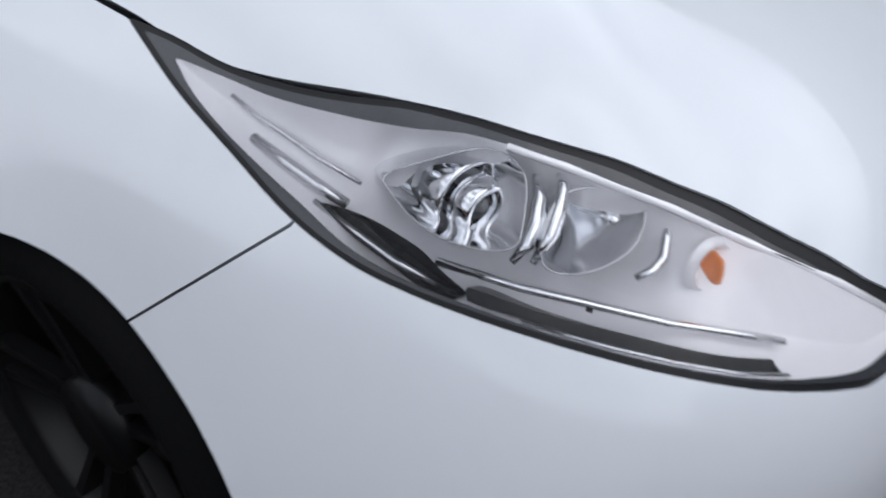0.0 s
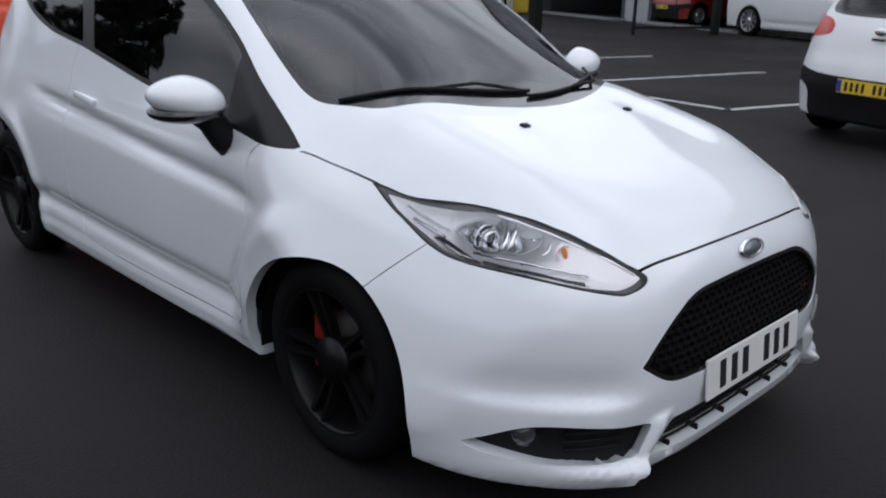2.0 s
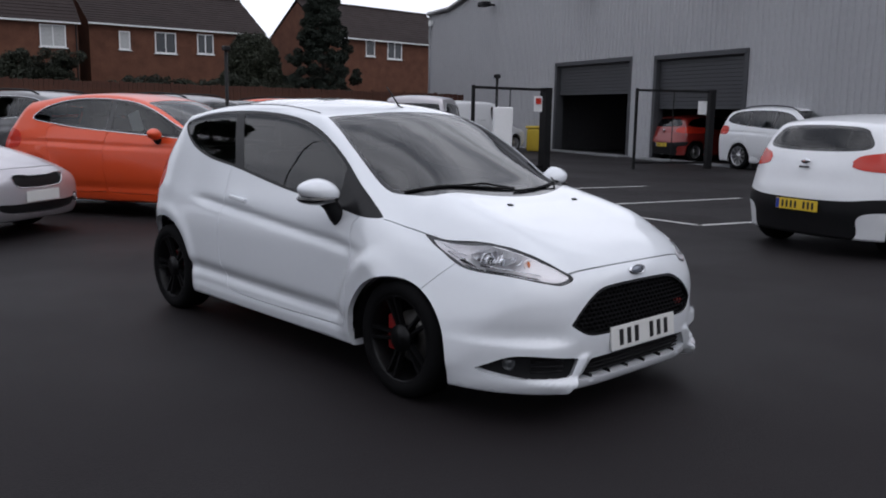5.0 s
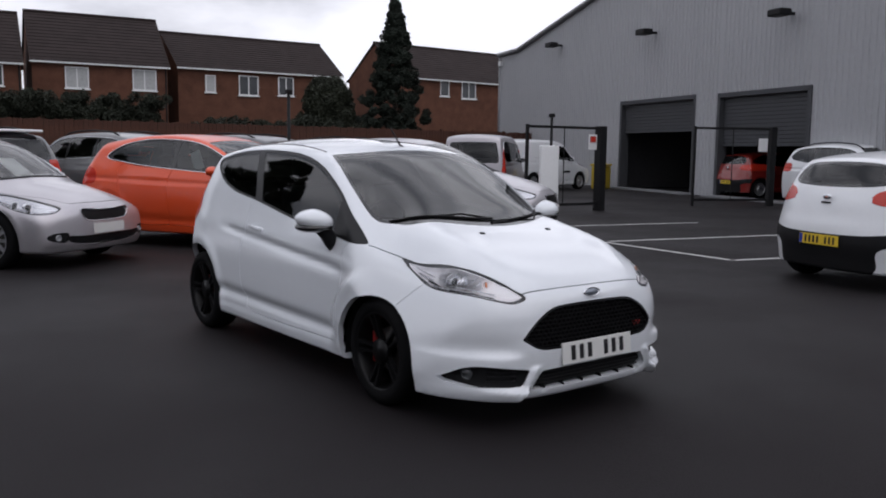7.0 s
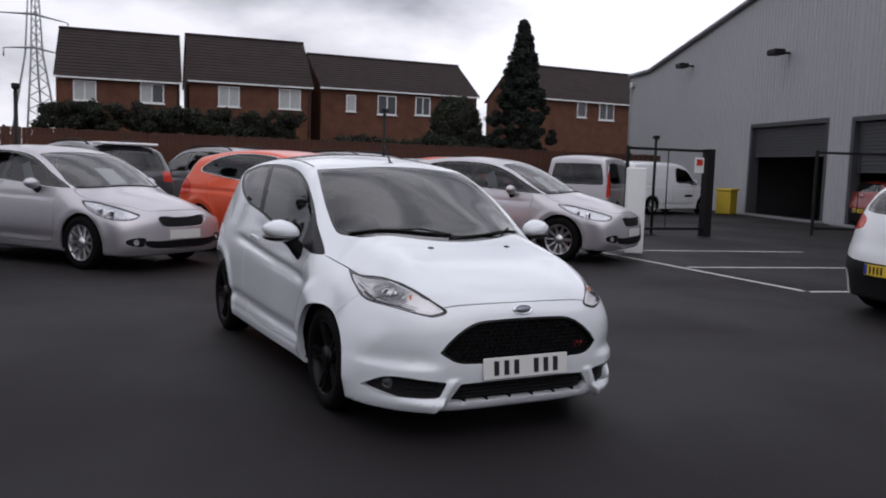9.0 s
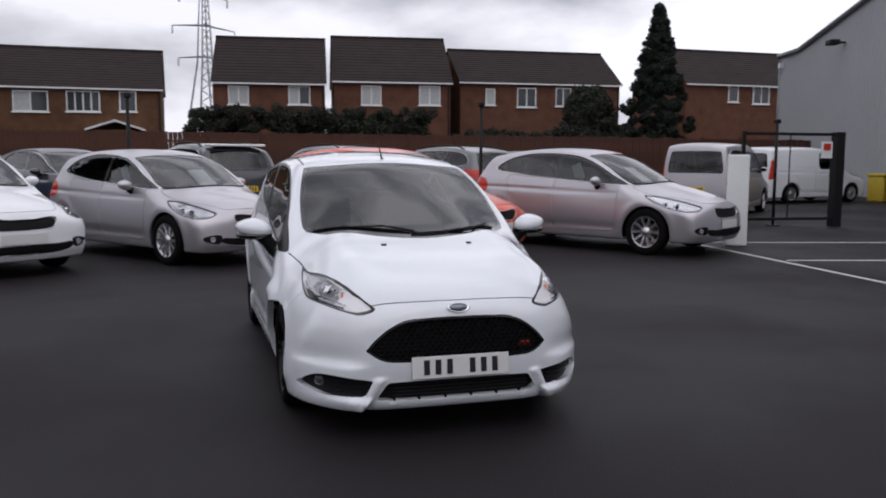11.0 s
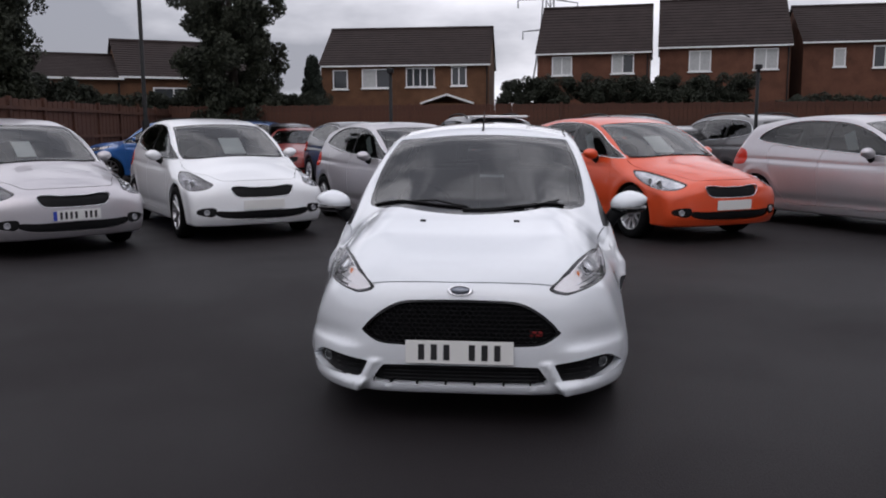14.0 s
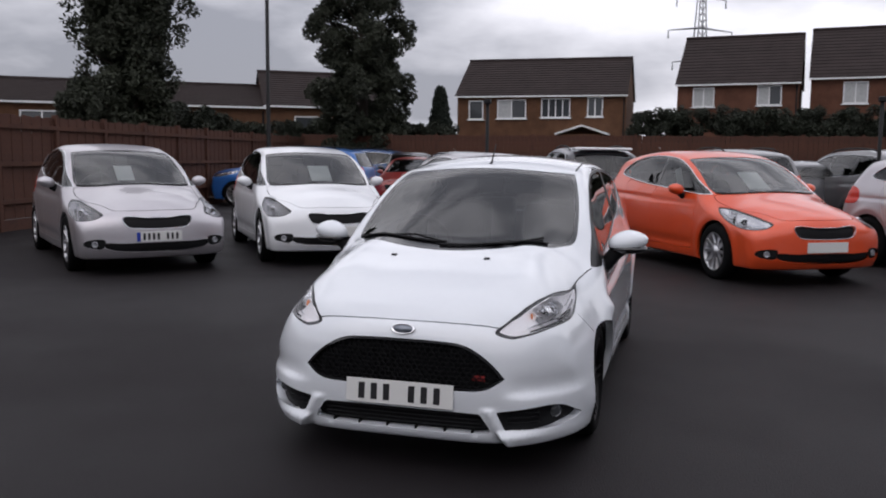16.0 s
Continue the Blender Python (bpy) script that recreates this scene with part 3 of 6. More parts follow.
car = tagged(new("hatchback"), "gloss white three-door hatchback with black grille and black alloy wheels", "car")
sh = Shell(hero_skin, (-0.98, -0.08, 0.08), (0.98, 4.06, 1.56), 0.02)
fix_winding(sh)
left, right = (lambda c, n: c[:, 0] < 0), (lambda c, n: c[:, 0] > 0)
anywhere = lambda c, n: c[:, 0] > -9

# wheel openings
ARCH_Z, ARCH_R = (0.238, 0.278), (0.374, 0.385)
for wy, az, ar in zip(WHEEL_Y, ARCH_Z, ARCH_R):
    sh.carve("opening", lambda V, N, wy=wy, az=az, ar=ar: np.hypot(V[:, 1] - wy, V[:, 2] - az) - ar, lambda c, n: np.abs(c[:, 0]) > 0.5)

# windows
DLO = outline([(3.37, 1.285), (3.20, 1.160), (2.92, 1.080), (2.53, 1.032), (1.988, 0.953), (1.411, 0.889), (1.187, 0.866), (1.075, 0.866, 1), (1.303, 1.02), (1.508, 1.158),
               (1.787, 1.290), (2.097, 1.360), (2.55, 1.386), (2.95, 1.376), (3.2, 1.346)])
WS = outline(mirrored([(0, 0.775), (0.25, 0.818), (0.49, 0.935), (0.59, 1.07), (0.645, 1.18), (0.640, 1.36), (0.612, 1.56), (0.552, 1.84, 1), (0.28, 1.76)]))
REARW = outline(mirrored([(0, 0.96), (0.45, 0.97), (0.55, 1.0), (0.50, 1.22), (0.42, 1.285), (0, 1.30)]))
onside = lambda c, n: (np.abs(n[:, 0]) > 0.3) & (np.abs(c[:, 0]) > 0.3)
dlo_g = lambda V, N: inside(yz(V), DLO)
ws_g = lambda V, N: inside(xy(V), WS)
rw_g = lambda V, N: inside(xz(V), REARW)
ontop = lambda c, n: (n[:, 2] > 0.3) & (c[:, 1] < 2.2)
onrear = lambda c, n: c[:, 1] > 3.4
sh.carve("window_frame", dlo_g, onside)
pillar = lambda V: V[:, 1] - (2.44 + 0.58 * (V[:, 2] - 1.0))
sh.carve("door_glass", lambda V, N: np.maximum(np.maximum(dlo_g(V, N) + 0.016, 1.44 - V[:, 1]), pillar(V)), onside, ("window_frame",))
sh.carve("quarter_glass", lambda V, N: np.maximum(dlo_g(V, N) + 0.016, 0.10 - pillar(V)), onside, ("window_frame",))
sh.carve("screen_band", ws_g, ontop)
sh.carve("screen_glass", lambda V, N: np.maximum(ws_g(V, N) + 0.022, 0.86 + 0.16 * (V[:, 0] / 0.5) ** 2 - V[:, 1]), ontop, ("screen_band",))
sh.carve("rear_band", rw_g, onrear)
sh.carve("rear_glass", lambda V, N: rw_g(V, N) + 0.03, onrear, ("rear_band",))

# headlamps
LAMP = outline([(0.828, 0.815, 1), (0.771, 0.810), (0.702, 0.801), (0.637, 0.799), (0.580, 0.802), (0.529, 0.807), (0.488, 0.807), (0.453, 0.805), (0.375, 0.794), (0.318, 0.778),
                (0.271, 0.762), (0.215, 0.735), (0.168, 0.704), (0.143, 0.686), (0.127, 0.670), (0.122, 0.656), (0.127, 0.647), (0.136, 0.643), (0.150, 0.647), (0.182, 0.657), (0.238, 0.671),
                (0.298, 0.679), (0.355, 0.682), (0.409, 0.683), (0.460, 0.685), (0.519, 0.692), (0.585, 0.711), (0.665, 0.745), (0.745, 0.776)], n=5)
LENS = outline([(0.760, 0.796, 1), (0.696, 0.792), (0.642, 0.788), (0.571, 0.789), (0.517, 0.792), (0.479, 0.796), (0.445, 0.795), (0.394, 0.788), (0.314, 0.768), (0.257, 0.748),
                (0.190, 0.714), (0.141, 0.679), (0.135, 0.668), (0.138, 0.660), (0.147, 0.656), (0.165, 0.660), (0.240, 0.677), (0.307, 0.685), (0.380, 0.689), (0.464, 0.693),
                (0.524, 0.703), (0.580, 0.723), (0.618, 0.736), (0.671, 0.755), (0.721, 0.775)], n=5)
lamp_g = lambda V, N: inside(yz(V), LAMP)
lens_g = lambda V, N: inside(yz(V), LENS)
forward = lambda c, n: (c[:, 1] < 1.1) & (np.abs(c[:, 0]) > 0.25)
for _ in range(2):
    sh.refine(lambda c, n: forward(c, n) & (inside(yz(c), LAMP) < 0.022))
sh.carve("lamp_seal", lamp_g, forward)
sh.carve("lamp_bezel", lambda V, N: lamp_g(V, N) + 0.0045, forward, ("lamp_seal",))
sh.carve("lamp_lens", lens_g, forward, ("lamp_bezel", "lamp_seal"))

# bonnet and its gap
BONNET = outline(mirrored([(0, 0.120), (0.25, 0.125), (0.445, 0.145, 1), (0.526, 0.231), (0.60, 0.397), (0.655, 0.567), (0.690, 0.70), (0.700, 0.83), (0.713, 0.93), (0.738, 1.03), (0.757, 1.08, 1), (0.68, 1.15, 1), (0.57, 1.12),
                           (0.30, 0.95), (0, 0.86)]))
bon_g = lambda V, N: inside(xy(V), BONNET)
up = lambda c, n: (n[:, 2] > 0.12) & (c[:, 1] < 1.3)
sh.carve("bonnet", lambda V, N: bon_g(V, N) + 0.003, up)
sh.carve("gap", lambda V, N: bon_g(V, N) - 0.002, lambda c, n: up(c, n) & (c[:, 1] < 1.075))

# front openings, seen from the front
GRILLE = outline(mirrored([(0, 0.627), (0.17, 0.625), (0.283, 0.616), (0.369, 0.578), (0.44, 0.522), (0.487, 0.468, 1), (0.40, 0.418), (0.277, 0.408), (0, 0.405)]))
LOWER = outline(mirrored([(0, 0.309), (0.25, 0.309), (0.378, 0.306, 1), (0.442, 0.212, 1), (0.25, 0.206), (0, 0.205)]))
FOG = outline([(0.798, 0.262), (0.772, 0.300), (0.715, 0.338), (0.62, 0.340), (0.452, 0.318, 1), (0.492, 0.237, 1), (0.61, 0.238), (0.71, 0.238)])
face = lambda c, n: (n[:, 1] < -0.15) & (c[:, 1] < 0.55)
absx = lambda V: np.stack([np.abs(V[:, 0]), V[:, 2]], 1)
gr_g = lambda V, N: inside(xz(V), GRILLE)
sh.carve("grille_rim", gr_g, face)
sh.carve("grille", lambda V, N: gr_g(V, N) + 0.012, face, ("grille_rim",))
sh.carve("lower_grille", lambda V, N: inside(xz(V), LOWER), face)
sh.carve("fog_recess", lambda V, N: inside(absx(V), FOG), face)

# tail lamps, doors, bumper seam
TAIL = outline([(3.50, 0.86), (3.50, 1.02), (3.62, 1.12), (3.80, 1.13), (3.95, 0.95), (3.95, 0.85), (3.75, 0.80)])
sh.carve("tail_lamp", lambda V, N: inside(yz(V), TAIL), lambda c, n: np.abs(c[:, 0]) > 0.5)
DOOR = outline([(1.236, 0.93), (1.262, 0.82), (1.262, 0.70), (1.250, 0.60), (1.250, 0.40), (1.31, 0.29), (1.45, 0.272), (2.40, 0.272), (2.56, 0.34), (2.63, 0.6), (2.60, 0.85), (2.53, 1.10), (1.9, 1.1)])
sh.carve("door", lambda V, N: inside(yz(V), DOOR) + 0.0022, onside)
sh.carve("gap", lambda V, N: inside(yz(V), DOOR) - 0.0022, onside)
SEAM = outline([(-1, 2, 1), (-1, -1, 1), (0.82, -1, 1), (0.82, 0.479, 1), (0.579, 0.706, 1), (0.3, 2, 1)], n=2)
sh.carve("bumper", lambda V, N: inside(yz(V), SEAM) + 0.0015, anywhere)
sh.carve("gap", lambda V, N: inside(yz(V), SEAM) - 0.0015, lambda c, n: c[:, 2] < 0.75)

body = sh.panel("body", WHITE, car, rim=0.035, as_name="body_shell")
sh.panel("bonnet", WHITE, car, rim=0.02)
sh.panel("bumper", WHITE, car, rim=0.045, as_name="front_bumper")
for w in (left, right):
    sh.panel("door", WHITE, car, w, rim=0.02)
    sh.panel("window_frame", SEAL, car, w, push=-0.004, rim=0.02, label="gloss black window surround")
    sh.panel("door_glass", TINT, car, w, push=-0.006, rim=0, as_name="door_window")
    sh.panel("quarter_glass", TINT, car, w, push=-0.006, rim=0, as_name="quarter_window")
    sh.panel("tail_lamp", REDLENS, car, w, push=0.003, rim=0.02)
sh.panel("screen_band", GLOSSB, car, push=-0.003, rim=0.02, as_name="windscreen_surround", label="black edge band of the windscreen")
sh.panel("screen_glass", SCREEN, car, push=-0.003, rim=0, as_name="windscreen")
sh.panel("rear_band", GLOSSB, car, push=-0.003, rim=0.02, as_name="rear_window_surround")
sh.panel("rear_glass", TINT, car, push=-0.003, rim=0, as_name="rear_window")

# lamps, side by side
STRIP = outline([(0.422, 0.701, 1), (0.403, 0.701), (0.369, 0.699), (0.307, 0.697), (0.264, 0.692), (0.199, 0.679, 1), (0.190, 0.669, 1), (0.219, 0.675), (0.259, 0.683), (0.302, 0.688),
                 (0.358, 0.691), (0.398, 0.691), (0.416, 0.692, 1)])
WEDGE = outline([(0.566, 0.728, 1), (0.532, 0.726), (0.495, 0.715), (0.458, 0.703), (0.421, 0.695, 1), (0.424, 0.691, 1), (0.453, 0.692), (0.489, 0.702), (0.525, 0.712)])


def deep(side, y, z, depth):
    """The point at y and z that lies so deep under the skin, seen along x."""
    a, b = 0.2, 1.0
    for _ in range(30):
        m = (a + b) / 2
        if hero_skin(np.array([[m, y, z]]))[0] < -depth:
            a = m
        else:
            b = m
    return Vector((side * a, y, z))


for w, s in ((left, -1), (right, 1)):
    lens = sh.panel("lamp_lens", CLEAR, car, w, push=-0.001, rim=0, as_name="headlamp", label="clear headlamp lens over chrome reflectors")
    sh.panel("lamp_seal", SEAL, lens, w, push=-0.003, rim=0.005, as_name="lamp_seal")
    sh.panel("lamp_bezel", BEZEL, lens, w, push=-0.002, rim=0.02, as_name="lamp_bezel", label="dark grey inner edge of the lamp")
    hs = sh.sub("lamp_lens", w, 1)
    hs.carve("strip", lambda V, N: inside(yz(V), STRIP), anywhere)
    hs.carve("wedge", lambda V, N: inside(yz(V), WEDGE), anywhere)

    def trough(V, N):
        return -(0.003 + (0.018 + 0.062 * step01(0.24, 0.36, V[:, 1]) * (1 - step01(0.47, 0.56, V[:, 1]))) * np.tanh(np.maximum(0, -lens_g(V, N)) / 0.016))
    hs.panel("body", REFLECT, lens, push=trough, rim=0, as_name="reflector_housing")
    hs.panel("strip", DRL, lens, push=-0.010, rim=0.05, as_name="running_light_strip")
    # dark gap beside the flutes: its shade is put into the colour
    hs.panel("wedge", DRL, lens, push=-0.018, rim=-0.016, as_name="wing_recess")
    axis = Vector((s * 0.35, -0.9, 0.12)).normalized()
    turn = axis.to_track_quat('X', 'Z').to_matrix().to_4x4()

    def ringed(name, at, prof, mat, parent=lens, n=40, turn=turn, lens=lens):
        V, F = lathe(prof, n)
        o = part(name, V, F, mat, parent)
        if parent == lens:
            o.matrix_basis = Matrix.Translation(at) @ turn
        return o

    def bowl(name, rim, depth, sink, mat, tight=0.45, s=s, axis=axis, lens=lens):
        """A hollow reflector behind a free-form rim, rounded towards its bottom."""
        edge = [deep(s, yy, zz, depth) for yy, zz in outline([q for q in rim], n=3)]
        mid = sum(edge, Vector()) / len(edge)
        vs, fs, n = [], [], len(edge)
        rings = 8
        for k in range(rings + 1):
            a = k / rings * math.pi / 2
            vs += [mid + (q - mid) * (tight + (1 - tight) * math.cos(a)) - axis * sink * math.sin(a) for q in edge]
        for k in range(rings):
            fs += [(k * n + i, k * n + (i + 1) % n, (k + 1) * n + (i + 1) % n, (k + 1) * n + i) for i in range(n)]
        fs.append(tuple(range(rings * n, rings * n + n)))
        o = part(name, vs, fs, mat, lens)
        part("bowl_edge", *tube(edge + [edge[0]], 0.0008, 6, False), LAMPMETAL, o)
        return o
    bowl("projector_bowl", [(0.526, 0.748), (0.520, 0.756), (0.504, 0.764), (0.482, 0.775), (0.464, 0.781), (0.447, 0.781), (0.428, 0.773), (0.416, 0.761), (0.406, 0.741), (0.403, 0.728),
                                  (0.418, 0.721), (0.449, 0.720), (0.470, 0.723), (0.493, 0.730), (0.514, 0.740)], 0.020, 0.060, CHROME)
    c = Vector((s * 0.622, 0.458, 0.724))
    p = ringed("projector_ring", c, [(0.019, 0.010), (0.0225, 0.017), (0.027, 0.014), (0.0305, 0.0), (0.032, -0.05)], CHROME)
    ringed("projector_lens", c, [(0.0001, 0.017), (0.009, 0.0155), (0.016, 0.010), (0.0195, 0.003), (0.021, -0.006)], GLASSY, p)
    ringed("projector_shroud", c, [(0.036, -0.012), (0.0385, -0.006), (0.042, -0.010), (0.044, -0.05)], CHROME, p)
    # bright flutes that sweep from the tail of the lamp to its projector
    for line, rad in ((((0.690, 0.776), (0.658, 0.767), (0.624, 0.760), (0.585, 0.751), (0.540, 0.743)), 0.0026), (((0.652, 0.752), (0.613, 0.742), (0.575, 0.733), (0.545, 0.727)), 0.0060),
                      (((0.573, 0.722), (0.524, 0.709), (0.486, 0.699), (0.446, 0.693)), 0.0035)):
        part("chrome_flute", *tube([deep(s, *q, 0.014) for q in line], [rad * (0.5 + 0.5 * math.sin(math.pi * (0.2 + 0.6 * k / (len(line) - 1)))) for k in range(len(line))], 8), LAMPMETAL, lens)
    # upright chrome blades between the two bowls
    for line in (((0.417, 0.770), (0.405, 0.757), (0.398, 0.742), (0.396, 0.728), (0.401, 0.716)), ((0.402, 0.772), (0.394, 0.766), (0.388, 0.752), (0.384, 0.736), (0.386, 0.718))):
        part("reflector_blade", *tube([deep(s, *q, 0.022) for q in line], [0.003, 0.0055, 0.0065, 0.006, 0.003], 10), CHROME, lens)
    bowl("main_beam_bowl", [(0.392, 0.757), (0.386, 0.765), (0.370, 0.768), (0.350, 0.766), (0.336, 0.759), (0.327, 0.745), (0.328, 0.733), (0.342, 0.722), (0.362, 0.717), (0.378, 0.721), (0.388, 0.738)],
             0.018, 0.045, CHROME, 0.2)
    c2 = deep(s, 0.360, 0.738, 0.045)
    ringed("bulb", c2, [(0.0001, 0.012), (0.006, 0.009), (0.008, -0.004), (0.008, -0.02)], CHROME)
    c3 = deep(s, 0.270, 0.726, 0.016)
    d = ringed("indicator_bowl", c3, [(0.0001, -0.012), (0.010, -0.010), (0.017, -0.004), (0.020, 0.000), (0.024, -0.008)], REFLECT)
    V, F = lathe([(0.0001, 0.010), (0.006, 0.008), (0.0085, 0.000), (0.0085, -0.016)], 24)
    part("amber_bulb", [(v[0], v[1] * 0.42, v[2] * 1.75) for v in V], F, AMBER, d)
    part("divider", *tube([deep(s, yy, zz, 0.026) for yy, zz in ((0.321, 0.750), (0.312, 0.737), (0.306, 0.727), (0.308, 0.720), (0.316, 0.716))], [0.003, 0.0042, 0.0046, 0.0044, 0.003], 8), CHROME, lens)
    for line, depth, rad, mat in ((((0.452, 0.709), (0.383, 0.707), (0.330, 0.706), (0.277, 0.700), (0.228, 0.691), (0.204, 0.683)), 0.010, 0.0034, CHROME),
                                  # this tube is added to draw a reflection in the housing
                                  (((0.370, 0.6885), (0.302, 0.685), (0.259, 0.680), (0.219, 0.672), (0.190, 0.666)), 0.004, 0.0016, CHROME),
                                  (((0.440, 0.791), (0.394, 0.784), (0.314, 0.764), (0.257, 0.744), (0.190, 0.710), (0.148, 0.680)), 0.004, 0.0036, REFLECT)):
        part("lamp_trim", *tube([deep(s, *q, depth) for q in line], rad, 6), mat, lens)
    # two dark pieces added to stand in for black gaps under the shelf
    for y0, y1 in ((0.333, 0.328), (0.309, 0.300)):
        part("clip", *tube([deep(s, y0, 0.7025, 0.012), deep(s, y1, 0.7015, 0.012)], 0.0024, 6), TRIM, lens)

# grilles
rimo = sh.panel("grille_rim", GLOSSB, car, push=-0.002, rim=0.05, as_name="grille", label="black front grille with a honeycomb mesh")
sh.panel("grille", TRIM, rimo, push=-0.045, rim=0, as_name="mesh_backing")
bmc = bmesh.new()
for row in range(11):
    for col in range(-16, 17):
        hx, hz = (col + 0.5 * (row % 2)) * 0.031, 0.415 + row * 0.0205
        if inside(np.array([[hx, hz]]), GRILLE)[0] < -0.022 and not (abs(hx) < 0.25 and hz < 0.425):
            yy = 0.052 + float(hero_bow(hx)) + float(HERO_NOSE(hz))
            ring = []
            for k in range(6):
                a = math.pi / 3 * k + math.pi / 6
                ring.append([bmc.verts.new((hx + rr * math.cos(a), yy + dy, hz + rr * 0.8 * math.sin(a))) for rr, dy in ((0.0178, 0.0), (0.0145, 0.0), (0.0145, 0.014))])
            for k in range(6):
                a, b = ring[k], ring[(k + 1) % 6]
                for j in range(2):
                    bmc.faces.new((a[j], b[j], b[j + 1], a[j + 1]))
solid("honeycomb", bmc, TRIM, rimo)
lowg = sh.panel("lower_grille", TRIM, car, push=-0.05, rim=0.0, as_name="lower_grille", label="black lower air intake")
for k in range(4):
    zz = 0.234 + k * 0.019
    pts = [(xx, 0.055 + float(hero_bow(xx)) + float(HERO_NOSE(zz)), zz) for xx in np.linspace(-0.38, 0.38, 17)]
    part("slat", *tube(pts, 0.004, 6), TRIM, lowg)
for w, s in ((left, -1), (right, 1)):
    fr = sh.panel("fog_recess", TRIM, car, w, push=-0.04, rim=0, as_name="fog_lamp_recess", label="black fog lamp recess")
    V, F = lathe([(0.0001, 0.010), (0.015, 0.009), (0.025, 0.003), (0.027, -0.003), (0.032, -0.003), (0.034, -0.02)], 32)
    fl = part("fog_lamp", V, F, GLASSY, fr, label="round fog lamp")
    fl.matrix_basis = Matrix.Translation((s * 0.695, 0.252, 0.296)) @ Vector((s * 0.55, -0.83, 0)).to_track_quat('X', 'Z').to_matrix().to_4x4()
    for k in range(3):
        zz = 0.258 + k * 0.024
        pts = [(s * xx, 0.062 + float(hero_bow(xx)) + float(HERO_NOSE(zz)), zz) for xx in np.linspace(0.50, 0.63, 6)]
        part("slat", *tube(pts, 0.0045, 6), TRIM, fr)
for xx in (-0.34, -0.21, -0.07, 0.07, 0.21, 0.34):
    bx("fin", xx - 0.005, xx + 0.005, 0.060 + float(hero_bow(xx)), 0.10 + float(hero_bow(xx)), 0.200, 0.222, TRIM, lowg, 0.003)
# emblem: a plain oval, and a small red badge in the grille
V, F = lathe([(0.0001, 0.008), (0.05, 0.006), (0.056, 0.010), (0.060, 0.006), (0.062, 0.0)], 40)
em = part("emblem", [(v[0], v[1], v[2] * 0.42) for v in V], F, CHROME, car, label="plain chrome oval emblem")
em.matrix_basis = Matrix.Translation((0, 0.083, 0.668)) @ Vector((0, -0.93, 0.35)).to_track_quat('X', 'Z').to_matrix().to_4x4()
V, F = lathe([(0.0001, 0.009), (0.045, 0.0085), (0.046, 0.006)], 40)
part("emblem_field", [(v[0], v[1], v[2] * 0.38) for v in V], F, EMBLEM, em)
bx("grille_badge", 0.335, 0.395, 0.075, 0.083, 0.452, 0.478, CALIPER, car, 0.003, "small red badge")
plate(car, pose(0, 0.028, 0.378, -6), PLATEW)

# roof seam, antenna, washer jets, wipers
for s in (-1, 1):
    pts = [(s * (0.70 - 0.10 * i / 14), 0, 0) for i in range(15)]
    ys = np.linspace(1.92, 3.35, 15)
    pts = []
    for yv in ys:
        xx = 0.545 - 0.02 * (yv - 1.92)
        pts.append((s * xx, yv, float(hero_top(xx, yv)) - 0.002))
    part("roof_strip", *tube(pts, 0.006, 6), TRIM, car)
    zj = float(hero_top(0.255, 0.672))
    bm = bmesh.new()
    box(bm, -0.016, 0.016, -0.011, 0.011, -0.004, 0.008, 0.004)
    solid("washer_jet", bm, TRIM, car, smooth=True).matrix_basis = pose(s * 0.255, 0.680, zj, 18)
part("antenna", *tube([(0, 1.845, 1.41), (0, 1.865, 1.425), (0, 1.95, 1.51), (0, 1.99, 1.548)], [0.018, 0.007, 0.004, 0.003], 8), TRIM, car)
for x0, x1, yy in ((-0.60, -0.02, 0.93), (-0.05, 0.52, 0.90)):
    def on_screen(xx, yv, lift):
        return (xx, yv, float(hero_top(xx, yv)) + lift)
    pts = [on_screen(x0 + (x1 - x0) * k / 10, yy - 0.06 + 0.16 * abs((x0 + (x1 - x0) * k / 10) / 0.5) ** 2.0, 0.005) for k in range(11)]
    wp = part("wiper", *tube(pts, 0.007, 6), TRIM, car)
    part("wiper_arm", *tube([on_screen(x1 - 0.03, 0.87 + 0.16 * (x1 / 0.5) ** 2, 0.008), on_screen((x0 + x1) / 2 + 0.1, yy - 0.05 + 0.12 * ((x0 + x1) / 1.0) ** 2, 0.014), pts[4]], 0.006, 6), TRIM, wp)

